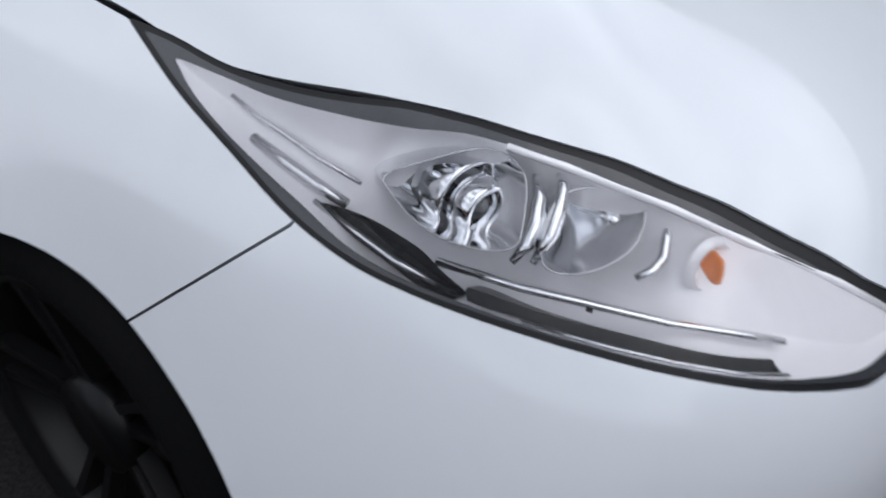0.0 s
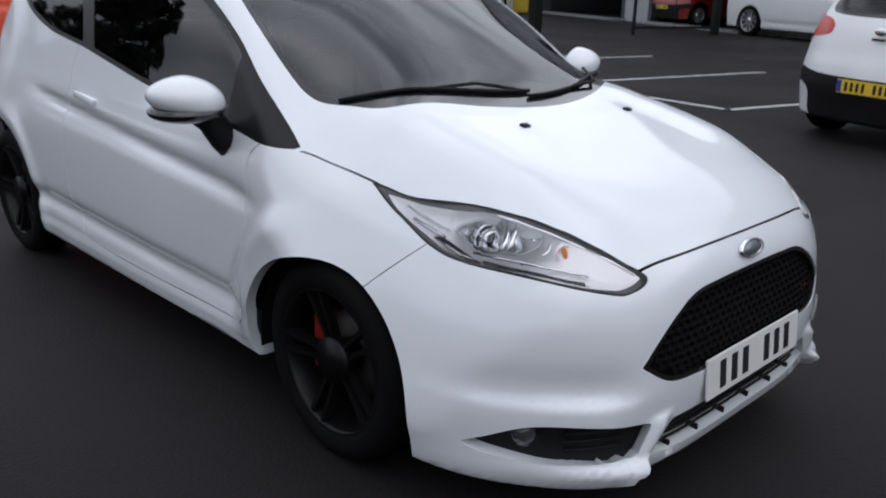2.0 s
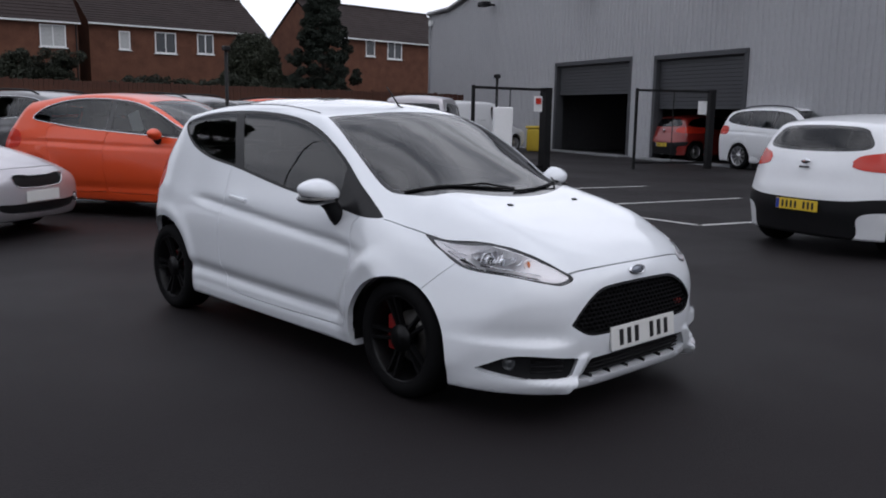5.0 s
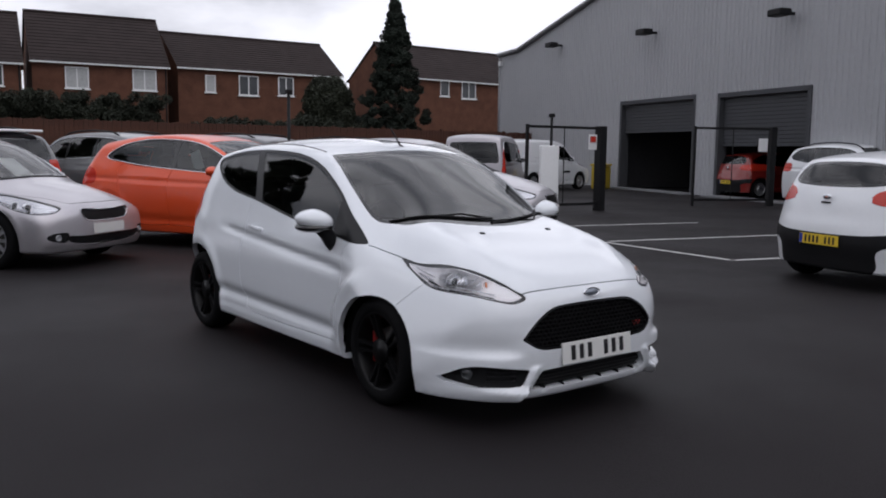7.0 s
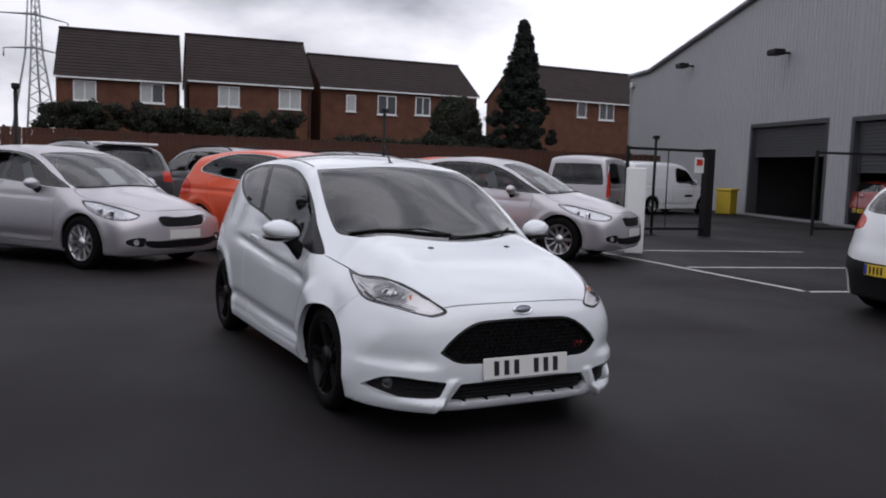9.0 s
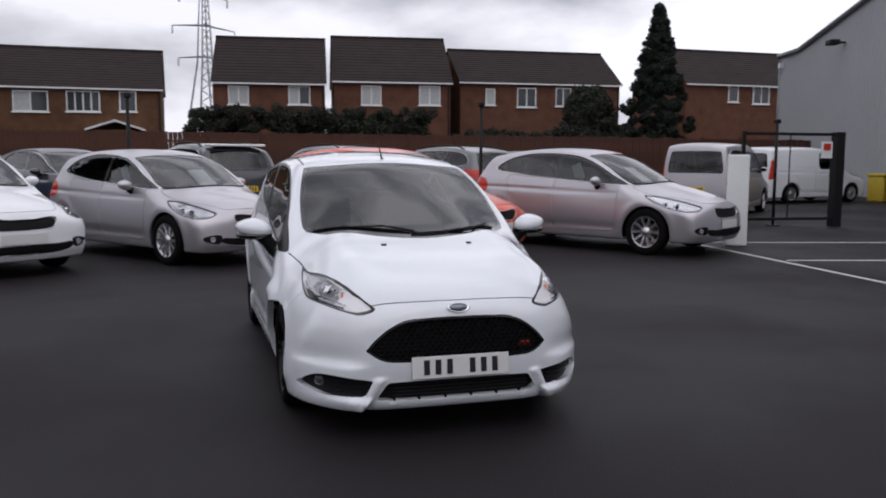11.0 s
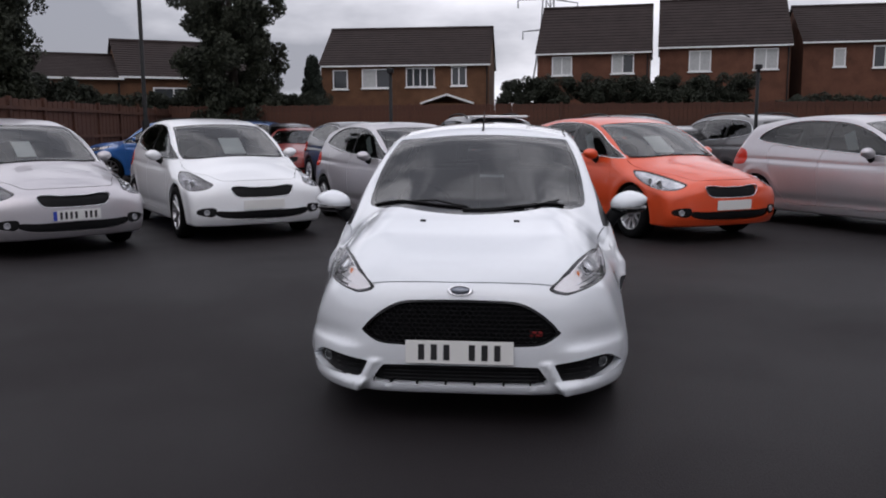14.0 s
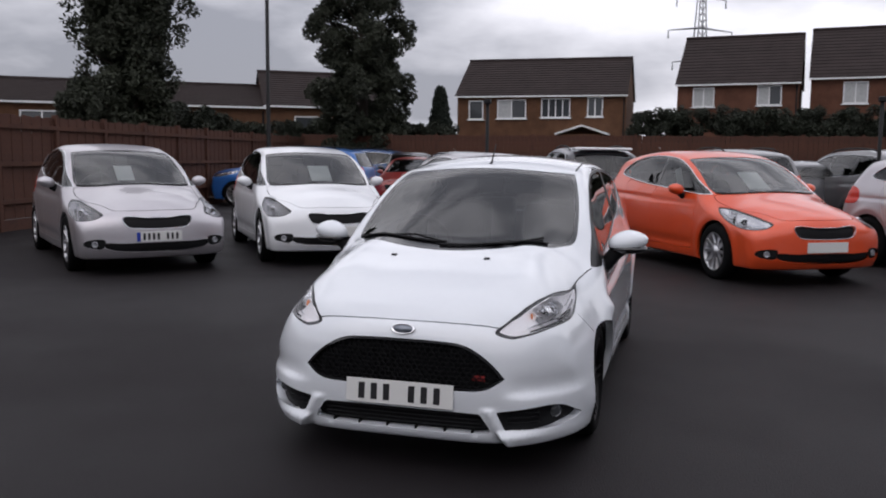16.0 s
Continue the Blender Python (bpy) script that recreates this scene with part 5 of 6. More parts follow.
SMALL = dict(FAMILY, length=4.05, half=0.86, height=1.455, wheels=(0.83, 3.40), arch=0.36, tyre=0.305, chrome=False, tail_xz=True,
    top=[(-0.4, 0.5), (0.0, 0.68), (0.12, 0.76), (0.3, 0.84), (0.6, 0.92), (0.85, 0.985), (1.0, 1.04), (1.3, 1.18), (1.6, 1.32), (1.85, 1.41), (2.2, 1.448), (2.6, 1.455), (3.1, 1.44), (3.5, 1.395), (3.75, 1.35), (4.4, 1.2)],
    tail=[(-0.2, 0.10), (0.3, 0.03), (0.5, 0.0), (0.65, 0.02), (0.75, 0.05), (0.9, 0.09), (1.1, 0.18), (1.3, 0.30), (1.6, 0.5)], tailbow=0.24,
    dlo=[(3.6, 1.12), (3.2, 1.07), (2.7, 1.02), (2.0, 0.97), (1.35, 0.93), (1.12, 0.93, 1), (1.4, 1.10), (1.7, 1.27), (2.1, 1.365), (2.6, 1.385), (3.1, 1.36), (3.45, 1.27)],
    screen=[(0, 0.93), (0.35, 0.97), (0.6, 1.10), (0.67, 1.22), (0.63, 1.45), (0.55, 1.80, 1), (0.3, 1.75), (0, 1.74)],
    rear=[(0, 1.06), (0.46, 1.075), (0.62, 1.12), (0.56, 1.24), (0.44, 1.31), (0, 1.33)], pillars=(2.25, 3.05),
    tail_lamp=[(0.50, 0.925), (0.54, 1.02), (0.70, 1.06), (0.86, 1.085), (0.95, 1.0), (0.95, 0.885), (0.70, 0.88)],
    rear_trim=[(0, 0.57), (0.5, 0.58), (0.80, 0.615), (0.95, 0.60), (0.95, 0.50), (0.74, 0.475), (0.63, 0.41), (0.57, 0.19), (0, 0.17)],
    doors=[[(1.28, 0.98), (1.27, 0.6), (1.32, 0.36), (1.4, 0.30), (2.2, 0.30), (2.28, 0.36), (2.28, 0.98), (1.8, 1.0)], [(2.30, 1.0), (2.30, 0.36), (2.4, 0.30), (2.8, 0.30), (2.98, 0.45), (3.1, 0.66), (3.14, 1.04), (2.7, 1.02)]],
    mirror=(1.50, 1.0), handles=((2.1, 0.86), (2.98, 0.9)), plate_z=(0.45, 0.50), dash=1.05)

SUV = dict(FAMILY, length=4.70, half=0.94, height=1.70, wheels=(0.93, 3.63), arch=0.42, tyre=0.36, belt=1.10, rails=(1.95, 3.9), dash=1.2,
    top=[(-0.4, 0.7), (0.0, 0.90), (0.12, 0.97), (0.3, 1.03), (0.7, 1.09), (1.05, 1.13), (1.18, 1.17), (1.4, 1.30), (1.7, 1.48), (1.95, 1.60), (2.3, 1.66), (2.8, 1.69), (3.5, 1.68), (4.1, 1.62), (4.4, 1.56), (5.1, 1.3)],
    side=[(0.1, 0.87), (0.3, 0.90), (0.5, 0.925), (0.75, 0.935), (0.95, 0.92), (1.1, 0.875), (1.3, 0.80), (1.5, 0.715), (1.65, 0.64), (1.85, 0.5)],
    nose=[(-0.2, 0.12), (0.25, 0.06), (0.4, 0.0), (0.7, 0.01), (0.85, 0.04), (1.0, 0.10), (1.8, 0.5)],
    tail=[(-0.2, 0.08), (0.4, 0.02), (0.6, 0.0), (0.9, 0.02), (1.1, 0.07), (1.3, 0.18), (1.6, 0.36), (1.9, 0.6)],
    dlo=[(4.25, 1.30), (3.8, 1.20), (3.0, 1.14), (2.0, 1.09), (1.45, 1.06), (1.3, 1.06, 1), (1.6, 1.24), (1.95, 1.45), (2.3, 1.545), (2.9, 1.58), (3.6, 1.565), (4.05, 1.50)],
    screen=[(0, 1.12), (0.4, 1.17), (0.66, 1.29), (0.73, 1.40), (0.70, 1.6), (0.62, 2.0, 1), (0.3, 1.95), (0, 1.94)],
    rear=[(0, 1.14), (0.5, 1.15), (0.62, 1.2), (0.57, 1.45), (0.5, 1.52), (0, 1.54)],
    lamp=[(1.0, 1.0, 1), (0.8, 0.99), (0.5, 0.955), (0.3, 0.92), (0.2, 0.885), (0.21, 0.83), (0.35, 0.82), (0.6, 0.85), (0.85, 0.92)], lamp_axis=((0.25, 0.87), (0.78, 0.93)),
    tail_lamp=[(4.15, 0.95), (4.12, 1.10), (4.25, 1.16), (4.66, 1.12), (4.68, 0.98), (4.4, 0.93)],
    grille=[(0, 0.88), (0.3, 0.885), (0.44, 0.88), (0.46, 0.82), (0.38, 0.72), (0, 0.71)],
    bonnet=[(0, 0.15), (0.3, 0.17), (0.5, 0.25), (0.62, 0.5), (0.74, 0.8), (0.78, 1.1), (0.77, 1.3, 1), (0.66, 1.26), (0.4, 1.14), (0, 1.09)],
    doors=[[(1.45, 1.1), (1.43, 0.7), (1.47, 0.42), (1.57, 0.34), (2.45, 0.34), (2.53, 0.40), (2.53, 1.1), (2.0, 1.12)], [(2.55, 1.1), (2.55, 0.40), (2.62, 0.34), (3.0, 0.34), (3.2, 0.5), (3.35, 0.75), (3.5, 1.15), (3.0, 1.14)]],
    mirror=(1.72, 1.16), handles=((2.35, 1.0), (3.3, 1.02)), plate_z=(0.5, 0.80), pillars=(2.50, 3.40))

VAN = dict(SUV, length=4.5, half=0.90, height=1.82, category="van", arch=0.37, tyre=0.31, wheels=(0.85, 3.58),
    top=[(-0.4, 0.6), (0.0, 0.78), (0.12, 0.86), (0.3, 0.94), (0.7, 1.06), (0.95, 1.13), (1.1, 1.22), (1.35, 1.42), (1.6, 1.62), (1.8, 1.74), (2.1, 1.80), (2.8, 1.82), (3.6, 1.82), (4.2, 1.80), (4.9, 1.75)],
    side=[(0.1, 0.85), (0.3, 0.88), (0.6, 0.895), (0.95, 0.89), (1.1, 0.87), (1.4, 0.82), (1.7, 0.755), (1.9, 0.68)],
    tail=[(-0.2, 0.05), (0.4, 0.0), (1.0, 0.02), (1.5, 0.07), (1.8, 0.13), (2.0, 0.2)], tailbow=0.10, tail_xz=False,
    dlo=[(4.18, 1.14), (3.2, 1.12), (1.9, 1.08), (1.45, 1.05), (1.2, 1.05, 1), (1.5, 1.30), (1.75, 1.52), (2.0, 1.58), (3.2, 1.61), (4.15, 1.59)],
    screen=[(0, 1.04), (0.4, 1.08), (0.66, 1.2), (0.74, 1.3), (0.70, 1.5), (0.64, 1.72, 1), (0.3, 1.69), (0, 1.68)],
    rear=[(0, 1.08), (0.5, 1.08), (0.66, 1.12), (0.60, 1.55), (0.5, 1.6), (0, 1.61)], pillars=(2.3, 3.3), tail_min=0.84,
    tail_lamp=[(4.30, 0.85), (4.28, 1.5), (4.36, 1.58), (4.5, 1.55), (4.52, 0.85)], mirror=(1.5, 1.15), plate_z=(0.5, 0.7))
VAN.pop("rails")


def parked(made, x, y, turn):
    made.matrix_basis = pose(x, y, 0, 0, 0, turn)
    return made


def repainted(made, paint, old):
    for o in (made, *made.children_recursive):
        if o.type == 'MESH':
            for slot in o.material_slots:
                if slot.material == old:
                    slot.link = 'OBJECT'
                    slot.material = paint
    return made


def by_wheel(x, y, turn, size=1.0):
    """The pose of a family hatchback by the place where its near front tyre stands."""
    return pose(x, y, 0, 0, 0, turn) @ Matrix.Diagonal((1.035 * size, 1.035 * size, 1.085 * size, 1)) @ pose(0.84, -0.90, 0)


def card(parent, x, y, z, w, h, tilt):
    bx("price_card", -w / 2, w / 2, -0.002, 0.002, -h / 2, h / 2, PAPER, parent, 0, "white price card").matrix_basis = pose(x, y, z, tilt)


ROW = "family hatchbacks parked in a row"
fam = generic_car(dict(FAMILY, front_chars=(4, 3)), "family_hatchback", "silver five-door hatchback with a price card behind its windscreen", SILVER, front_plate=PLATEW)
tagged(fam, group=ROW)
card(fam, -0.02, 1.66, 1.10, 0.22, 0.3, -55)
for x, y, a, size, paint, label in ((-1.58, 7.60, 35, 0.96, SILVER, "silver five-door hatchback parked in the row, alloy wheels"), (5.19, 7.08, 33, 1.0, SILVER, "silver five-door hatchback parked beside painted bay lines"),
                              (-4.36, 6.85, 37, 1.0, WHITE_B, "white five-door hatchback parked in the row"), (1.61, 7.25, 30, 0.995, ORANGE, "bright orange five-door hatchback parked in the row")):
    c = copy_thing(fam, by_wheel(x, y, a, size))
    tagged(c, label)
    for o in list(c.children_recursive):
        if o.name.split(".")[0] in ("bar", "blue_band"):
            bpy.data.objects.remove(o)
    repainted(c, paint, SILVER)
    big = [o for o in c.children if o.name.startswith("price_card")][0]
    big.matrix_basis = pose(*((0.10, 1.62, 1.10) if paint is not SILVER else (0.22, 1.60, 1.08)), -58) @ Matrix.Diagonal((1.35, 1, 1.25, 1))
    card(c, -0.60, 2.12, 1.10, 0.16, 0.24, 0)
    [o for o in c.children if o.name.startswith("price_card")][-1].matrix_basis = pose(-0.66, 2.15, 1.12, 0, 20, 90)
fam.matrix_basis = by_wheel(-6.12, 5.16, 49)
rio = generic_car(SMALL, "small_hatchback", "white small hatchback with a black lower bumper in a marked bay", WHITE_B, rear_plate=PLATEY)
V, F = lathe([(0.0001, 0.006), (0.048, 0.006), (0.055, 0.003), (0.055, -0.01)], 28, 'y')
part("badge", [(v[0], v[1] + 3.975, v[2] * 0.55 + 0.955) for v in V], F, CHROME, rio, label="small plain oval badge")
bx("badge_bar", -0.06, 0.06, 3.982, 3.99, 0.885, 0.905, BARS, rio, 0.002)
suv = generic_car(SUV, "sports_utility_car", "white sports utility car parked by the warehouse doors", WHITE_B, step=0.045, fittings=False, rear_plate=PLATEY)
van = generic_car(VAN, "estate_van", "pale silver boxy estate van parked behind the gate", SILVER, step=0.05, fittings=False, rear_plate=PLATEY)
PANEL = dict(VAN, dlo=[(2.35, 1.14), (1.9, 1.10), (1.45, 1.05), (1.2, 1.05, 1), (1.5, 1.30), (1.75, 1.52), (2.0, 1.58), (2.32, 1.59)], pillars=(), handles=((2.2, 1.0),), chrome=False)
pv = generic_car(PANEL, "panel_van", "white panel van parked by the warehouse wall", WHITE_B, step=0.05, fittings=False)
bx("side_strip", -0.915, -0.895, 1.5, 3.1, 0.62, 0.70, TRIM, pv, 0.004, "black rubbing strip")
BACK = "cars parked behind the front row"
for src, x, y, a, paint, label in (
        (rio, 23.9, 11.6, 71, RED, "red small hatchback standing in the warehouse doorway"),
        (fam, 8.6, 13.6, 40, GREY, "grey five-door hatchback parked behind the row"),
        (suv, 1.22, 18.64, 199, GREY, "dark grey sports utility car with roof rails"),
        (suv, 4.0, 18.4, 200, GREY, "grey sports utility car, its rear toward the row"),
        (suv, -1.7, 17.2, 198, DARKGREY, "dark sports utility car with a white roof spoiler"),
        (fam, -2.6, 14.9, 35, DARKGREY, "near-black five-door hatchback in the second row"),
        (suv, 6.8, 19.5, 220, ORANGE, "orange sports utility car in the second row"),
        (rio, 2.83, 19.43, 199, DARKGREY, "near-black small hatchback in the second row"),
        (suv, -12.0, 18.5, -86, BLUE, "bright blue sports utility car parked along the fence"),
        (suv, -12.5, 24.0, -86, NAVY, "dark blue sports utility car parked along the fence"),
        (rio, -6.5, 18.6, 4, RED, "red small hatchback in the second row"),
        (fam, -6.9, 21.2, 20, DARKGREY, "black five-door hatchback near the back fence"),
        (rio, -3.0, 21.6, 15, WHITE_B, "white small hatchback near the back fence")):
    c = copy_thing(src, pose(x, y, 0, 0, 0, a))
    old = {rio: WHITE_B, suv: WHITE_B, fam: SILVER}[src]
    tagged(c, label, group=BACK)
    if paint != old:
        repainted(c, paint, old)
    if "spoiler" in label:
        bx("roof_spoiler", -0.56, 0.56, 4.02, 4.40, 1.615, 1.665, WHITE_B, c, 0.02, "white roof spoiler")
parked(rio, 9.26, 0.7, 75)
parked(suv, 17.8, 5.5, -18.8)
parked(van, 13.7, 16.6, 131)
parked(pv, 20.6, 20.0, 98)


# ---- ground and painted bays ----
bm = bmesh.new()
bmesh.ops.create_grid(bm, x_segments=60, y_segments=60, size=1)
for v in bm.verts:
    v.co = Vector((math.copysign(abs(v.co.x) ** 3, v.co.x) * 900, math.copysign(abs(v.co.y) ** 3, v.co.y) * 900, 0))
tagged(solid("ground", bm, ASPHALT), "dark damp asphalt of a car sales yard", "ground", kind="structure")
for a, b in (((6.86, 8.3), (6.42, 3.45)), ((6.79, 5.95), (10.4, 5.02)), ((6.88, 8.55), (11.1, 7.42)), ((6.38, 3.5), (10.0, 2.5))):
    A, B = Vector((*a, 0)), Vector((*b, 0))
    d = (B - A).normalized()
    nrm = Vector((-d.y, d.x, 0)) * 0.045
    n = max(6, int((B - A).length / 0.25))
    bm = bmesh.new()
    rows = []
    for i in range(n + 1):
        p = A + (B - A) * (i / n)
        w = 1 + 0.18 * noise.noise(p * 3.1)
        rows.append([bm.verts.new(p + nrm * w + Vector((0, 0, 0.004))), bm.verts.new(p - nrm * w + Vector((0, 0, 0.004)))])
    for r, q in zip(rows, rows[1:]):
        bm.faces.new((r[0], r[1], q[1], q[0]))
    tagged(solid("bay_line", bm, LINE), "worn white painted parking bay line", "road marking", "bay lines", "structure")

# ---- materials of the surroundings ----
BRICK = material("red_brown_brick", (0.112, 0.050, 0.032), 0.85, 0, 0, 0.35, 1.6, 0.3, 30, 0.2)
BRICK2 = material("brown_brick", (0.108, 0.054, 0.030), 0.85, 0, 0, 0.35, 1.6, 0.3, 30, 0.2)
ROOF = material("brown_roof_tiles", (0.034, 0.026, 0.025), 0.85, 0, 0, 0.3, 1.2, 0.4, 14, 0.15)
UPVC = material("white_window_frame", (0.72, 0.73, 0.73), 0.4, 0, 0, 0.04, 4)
PANE = material("house_window_pane", (0.05, 0.055, 0.06), 0.08, 0, 0.5)
NET = material("net_curtain", (0.42, 0.43, 0.43), 0.9, 0, 0, 0.2, 6)
FENCE = layered("stained_fence_boards", (0.060, 0.022, 0.013), (0.095, 0.036, 0.020), (0.040, 0.016, 0.011), 1.2, 22.0, 0.85, 0.3)
CLAD = material("grey_cladding", (0.40, 0.405, 0.42), 0.5, 0.1, 0, 0.06, 0.5, 0.05, 5)
CLADD = material("grey_wall_trim", (0.23, 0.235, 0.245), 0.5, 0.1, 0, 0.08, 0.7)
SHUT = material("roller_shutter_grey", (0.055, 0.057, 0.063), 0.5, 0.1, 0, 0.12, 1.2)
# near-black colour that carries the shade inside the open doors
DOOR_SHADE = material("doorway_shade", (0.04, 0.04, 0.042), 0.9, 0, 0, 0.2, 0.6)
BLACKM = material("black_steel", (0.008, 0.008, 0.009), 0.55, 0, 0, 0.15, 6, 0, 60, 0.25)
SIGNW = material("white_board", (0.76, 0.77, 0.77), 0.5, 0, 0, 0.05, 3)
BARK = material("dark_bark", (0.045, 0.035, 0.028), 0.9, 0, 0, 0.3, 8, 0.5, 20)
PYLON = material("galvanised_steel", (0.30, 0.31, 0.33), 0.6, 0.3, 0, 0.1, 0.5)
LEAF = material("dark_foliage", (0.022, 0.027, 0.014), 0.75, 0, 0, 0.45, 0.9)
LEAF2 = material("conifer_foliage", (0.011, 0.018, 0.011), 0.8, 0, 0, 0.45, 0.9)
LEAF3 = material("hedge_foliage", (0.017, 0.022, 0.012), 0.8, 0, 0, 0.45, 0.9)


# ---- houses ----
def window(parent, x0, x1, z0, z1, y, lights, pane=None):
    t = 0.07
    xs = [x0]
    for i in range(lights):
        a, b = x0 + t + (x1 - x0 - t) * i / lights, x0 + (x1 - x0 - t) * (i + 1) / lights
        xs += [a, b]
    xs.append(x1)
    zs = [z0, z0 + t, z1 - t, z1]
    bm = bmesh.new()
    grid = [[bm.verts.new((x, y - 0.05, z)) for z in zs] for x in xs]
    for i in range(len(xs) - 1):
        for j in range(3):
            if not (i % 2 == 1 and j == 1):
                bm.faces.new((grid[i][j], grid[i + 1][j], grid[i + 1][j + 1], grid[i][j + 1]))
    out = bmesh.ops.extrude_face_region(bm, geom=list(bm.faces))
    bmesh.ops.translate(bm, vec=(0, 0.08, 0), verts=[g for g in out["geom"] if isinstance(g, bmesh.types.BMVert)])
    f = solid("window", bm, UPVC, parent)
    bx("sill", x0 - 0.08, x1 + 0.08, y - 0.12, y + 0.02, z0 - 0.07, z0 - 0.003, UPVC, f)
    kinds = pane or [PANE]
    for i in range(lights):
        bx("pane", xs[2 * i + 1], xs[2 * i + 2], y - 0.012, y, z0 + t, z1 - t, kinds[i % len(kinds)], f)


def house(x0, x1, eave, ridge, y, depth, brick, wins, label, porch=None, turn=0.0):
    h = tagged(new("house"), label, "house", "houses beyond the fence")
    bm = bmesh.new()
    box(bm, x0, x1, y, y + depth, 0, eave)
    my = y + depth / 2
    for x in (x0, x1):
        vs = [bm.verts.new(p) for p in ((x, y, eave), (x, y + depth, eave), (x, my, ridge - 0.12))]
        bm.faces.new(vs)
    solid("wall", bm, brick, h)
    ov = 0.3
    rl, rr = x0 - ov * 0.4, x1 + ov * 0.4
    slope = (ridge - eave) / (depth / 2)
    rows = 15
    bm = bmesh.new()
    for sgn in (0, 1):
        prev = None
        for k in range(rows + 1):
            q = k / rows
            yy = (y - ov) + (my - y + ov) * q
            if sgn:
                yy = 2 * my - yy
            zz = eave - ov * slope + (ridge - eave + ov * slope) * q + 0.05
            for lift in ((0.0, 0.035) if k < rows else (0.0,)):
                cur = [bm.verts.new((rl, yy, zz + lift)), bm.verts.new((rr, yy, zz + lift))]
                if prev:
                    bm.faces.new((prev[0], prev[1], cur[1], cur[0]))
                prev = cur
    r = solid("roof", bm, ROOF, h, "brown tiled roof")
    part("ridge_tiles", *tube([(rl, my, ridge + 0.06), (rr, my, ridge + 0.06)], 0.12, 8), ROOF, r)
    bx("fascia", rl, rr, y - ov - 0.02, y - ov + 0.02, eave - ov * slope - 0.07, eave - ov * slope + 0.03, UPVC, h, 0, "white gutter board")
    for xd in (x1 - 0.12,):
        part("drainpipe", *tube([(xd, y - 0.06, eave - 0.3), (xd, y - 0.06, 0.1)], 0.045, 6), TRIM, h)
    for w in wins:
        window(h, *w[:4], y, w[4], w[5] if len(w) > 5 else None)
    if porch:
        px, pz, pw = porch
        bm = bmesh.new()
        for (a, b) in (((px - pw, pz - 0.55), (px, pz)), ((px, pz), (px + pw, pz - 0.55))):
            vs = []
            for (qx, qz) in (a, b):
                for dy in (-1.2, 0):
                    for dz in (0, 0.12):
                        vs.append(bm.verts.new((qx, y + dy, qz + dz)))
            for f in ((0, 2, 6, 4), (1, 3, 7, 5), (0, 1, 5, 4), (2, 3, 7, 6), (0, 1, 3, 2), (4, 5, 7, 6)):
                bm.faces.new([vs[i] for i in f])
        solid("porch_roof", bm, UPVC, h, "pale pitched porch roof")
        bx("porch_wall", px - pw * 0.7, px + pw * 0.7, y - 1.0, y, 0, pz - 0.5, brick, h)
    if turn:
        mid = Vector(((x0 + x1) / 2, y, 0))
        h.matrix_basis = Matrix.Translation(mid) @ pose(0, 0, 0, 0, 0, turn) @ Matrix.Translation(-mid)
    return h


N3 = [NET, PANE, NET]
house(-13.9, -2.75, 5.65, 8.15, 52, 7.5, BRICK2, [(-13.1, -12.1, 3.95, 5.2, 1), (-11.15, -9.2, 4.0, 5.25, 2, [NET, PANE]), (-8.2, -6.3, 4.05, 5.3, 4), (-5.2, -4.2, 4.1, 5.35, 2)],
      "brown brick semi-detached house with a tiled roof", porch=(-5.4, 3.45, 1.7))
house(0.35, 7.45, 6.3, 9.35, 52, 7.5, BRICK, [(1.3, 2.6, 4.7, 5.9, 2, [NET]), (5.1, 6.5, 4.75, 5.95, 2, N3)], "red brick detached house with a steep brown roof", turn=-8)
house(8.15, 16.0, 6.6, 9.75, 52, 8.0, BRICK, [(9.95, 11.3, 4.85, 6.15, 2, [NET]), (13.85, 15.3, 4.9, 6.2, 2, [NET])], "red brick detached house with two upstairs windows", porch=(12.0, 3.2, 1.0), turn=-8)
house(17.0, 28.8, 6.75, 9.2, 52, 8.0, BRICK, [(18.8, 19.5, 5.05, 6.2, 1, [NET]), (21.1, 22.5, 4.95, 6.3, 2), (23.95, 25.1, 5.05, 6.35, 2), ], "red brick house with a long tiled roof", turn=-5)
house(34.6, 48, 7.15, 9.9, 52, 8.0, BRICK, [(38.3, 39.2, 5.7, 7.0, 1), (40.5, 42.0, 5.6, 7.05, 2)], "red brick house beside the warehouse")
bung = pose(-22.0, 35.5, 0, 0, 0, 33)
for x0, x1, e, r in ((-11, 2.2, 4.0, 5.2), (2.2, 9.0, 4.15, 6.0)):
    h = house(x0, x1, e, r, 0, 7.0, BRICK2, [(x0 + 1.5, x0 + 3.5, 2.4, 3.5, 2)], "low brown house behind the trees")
    h.matrix_basis = bung


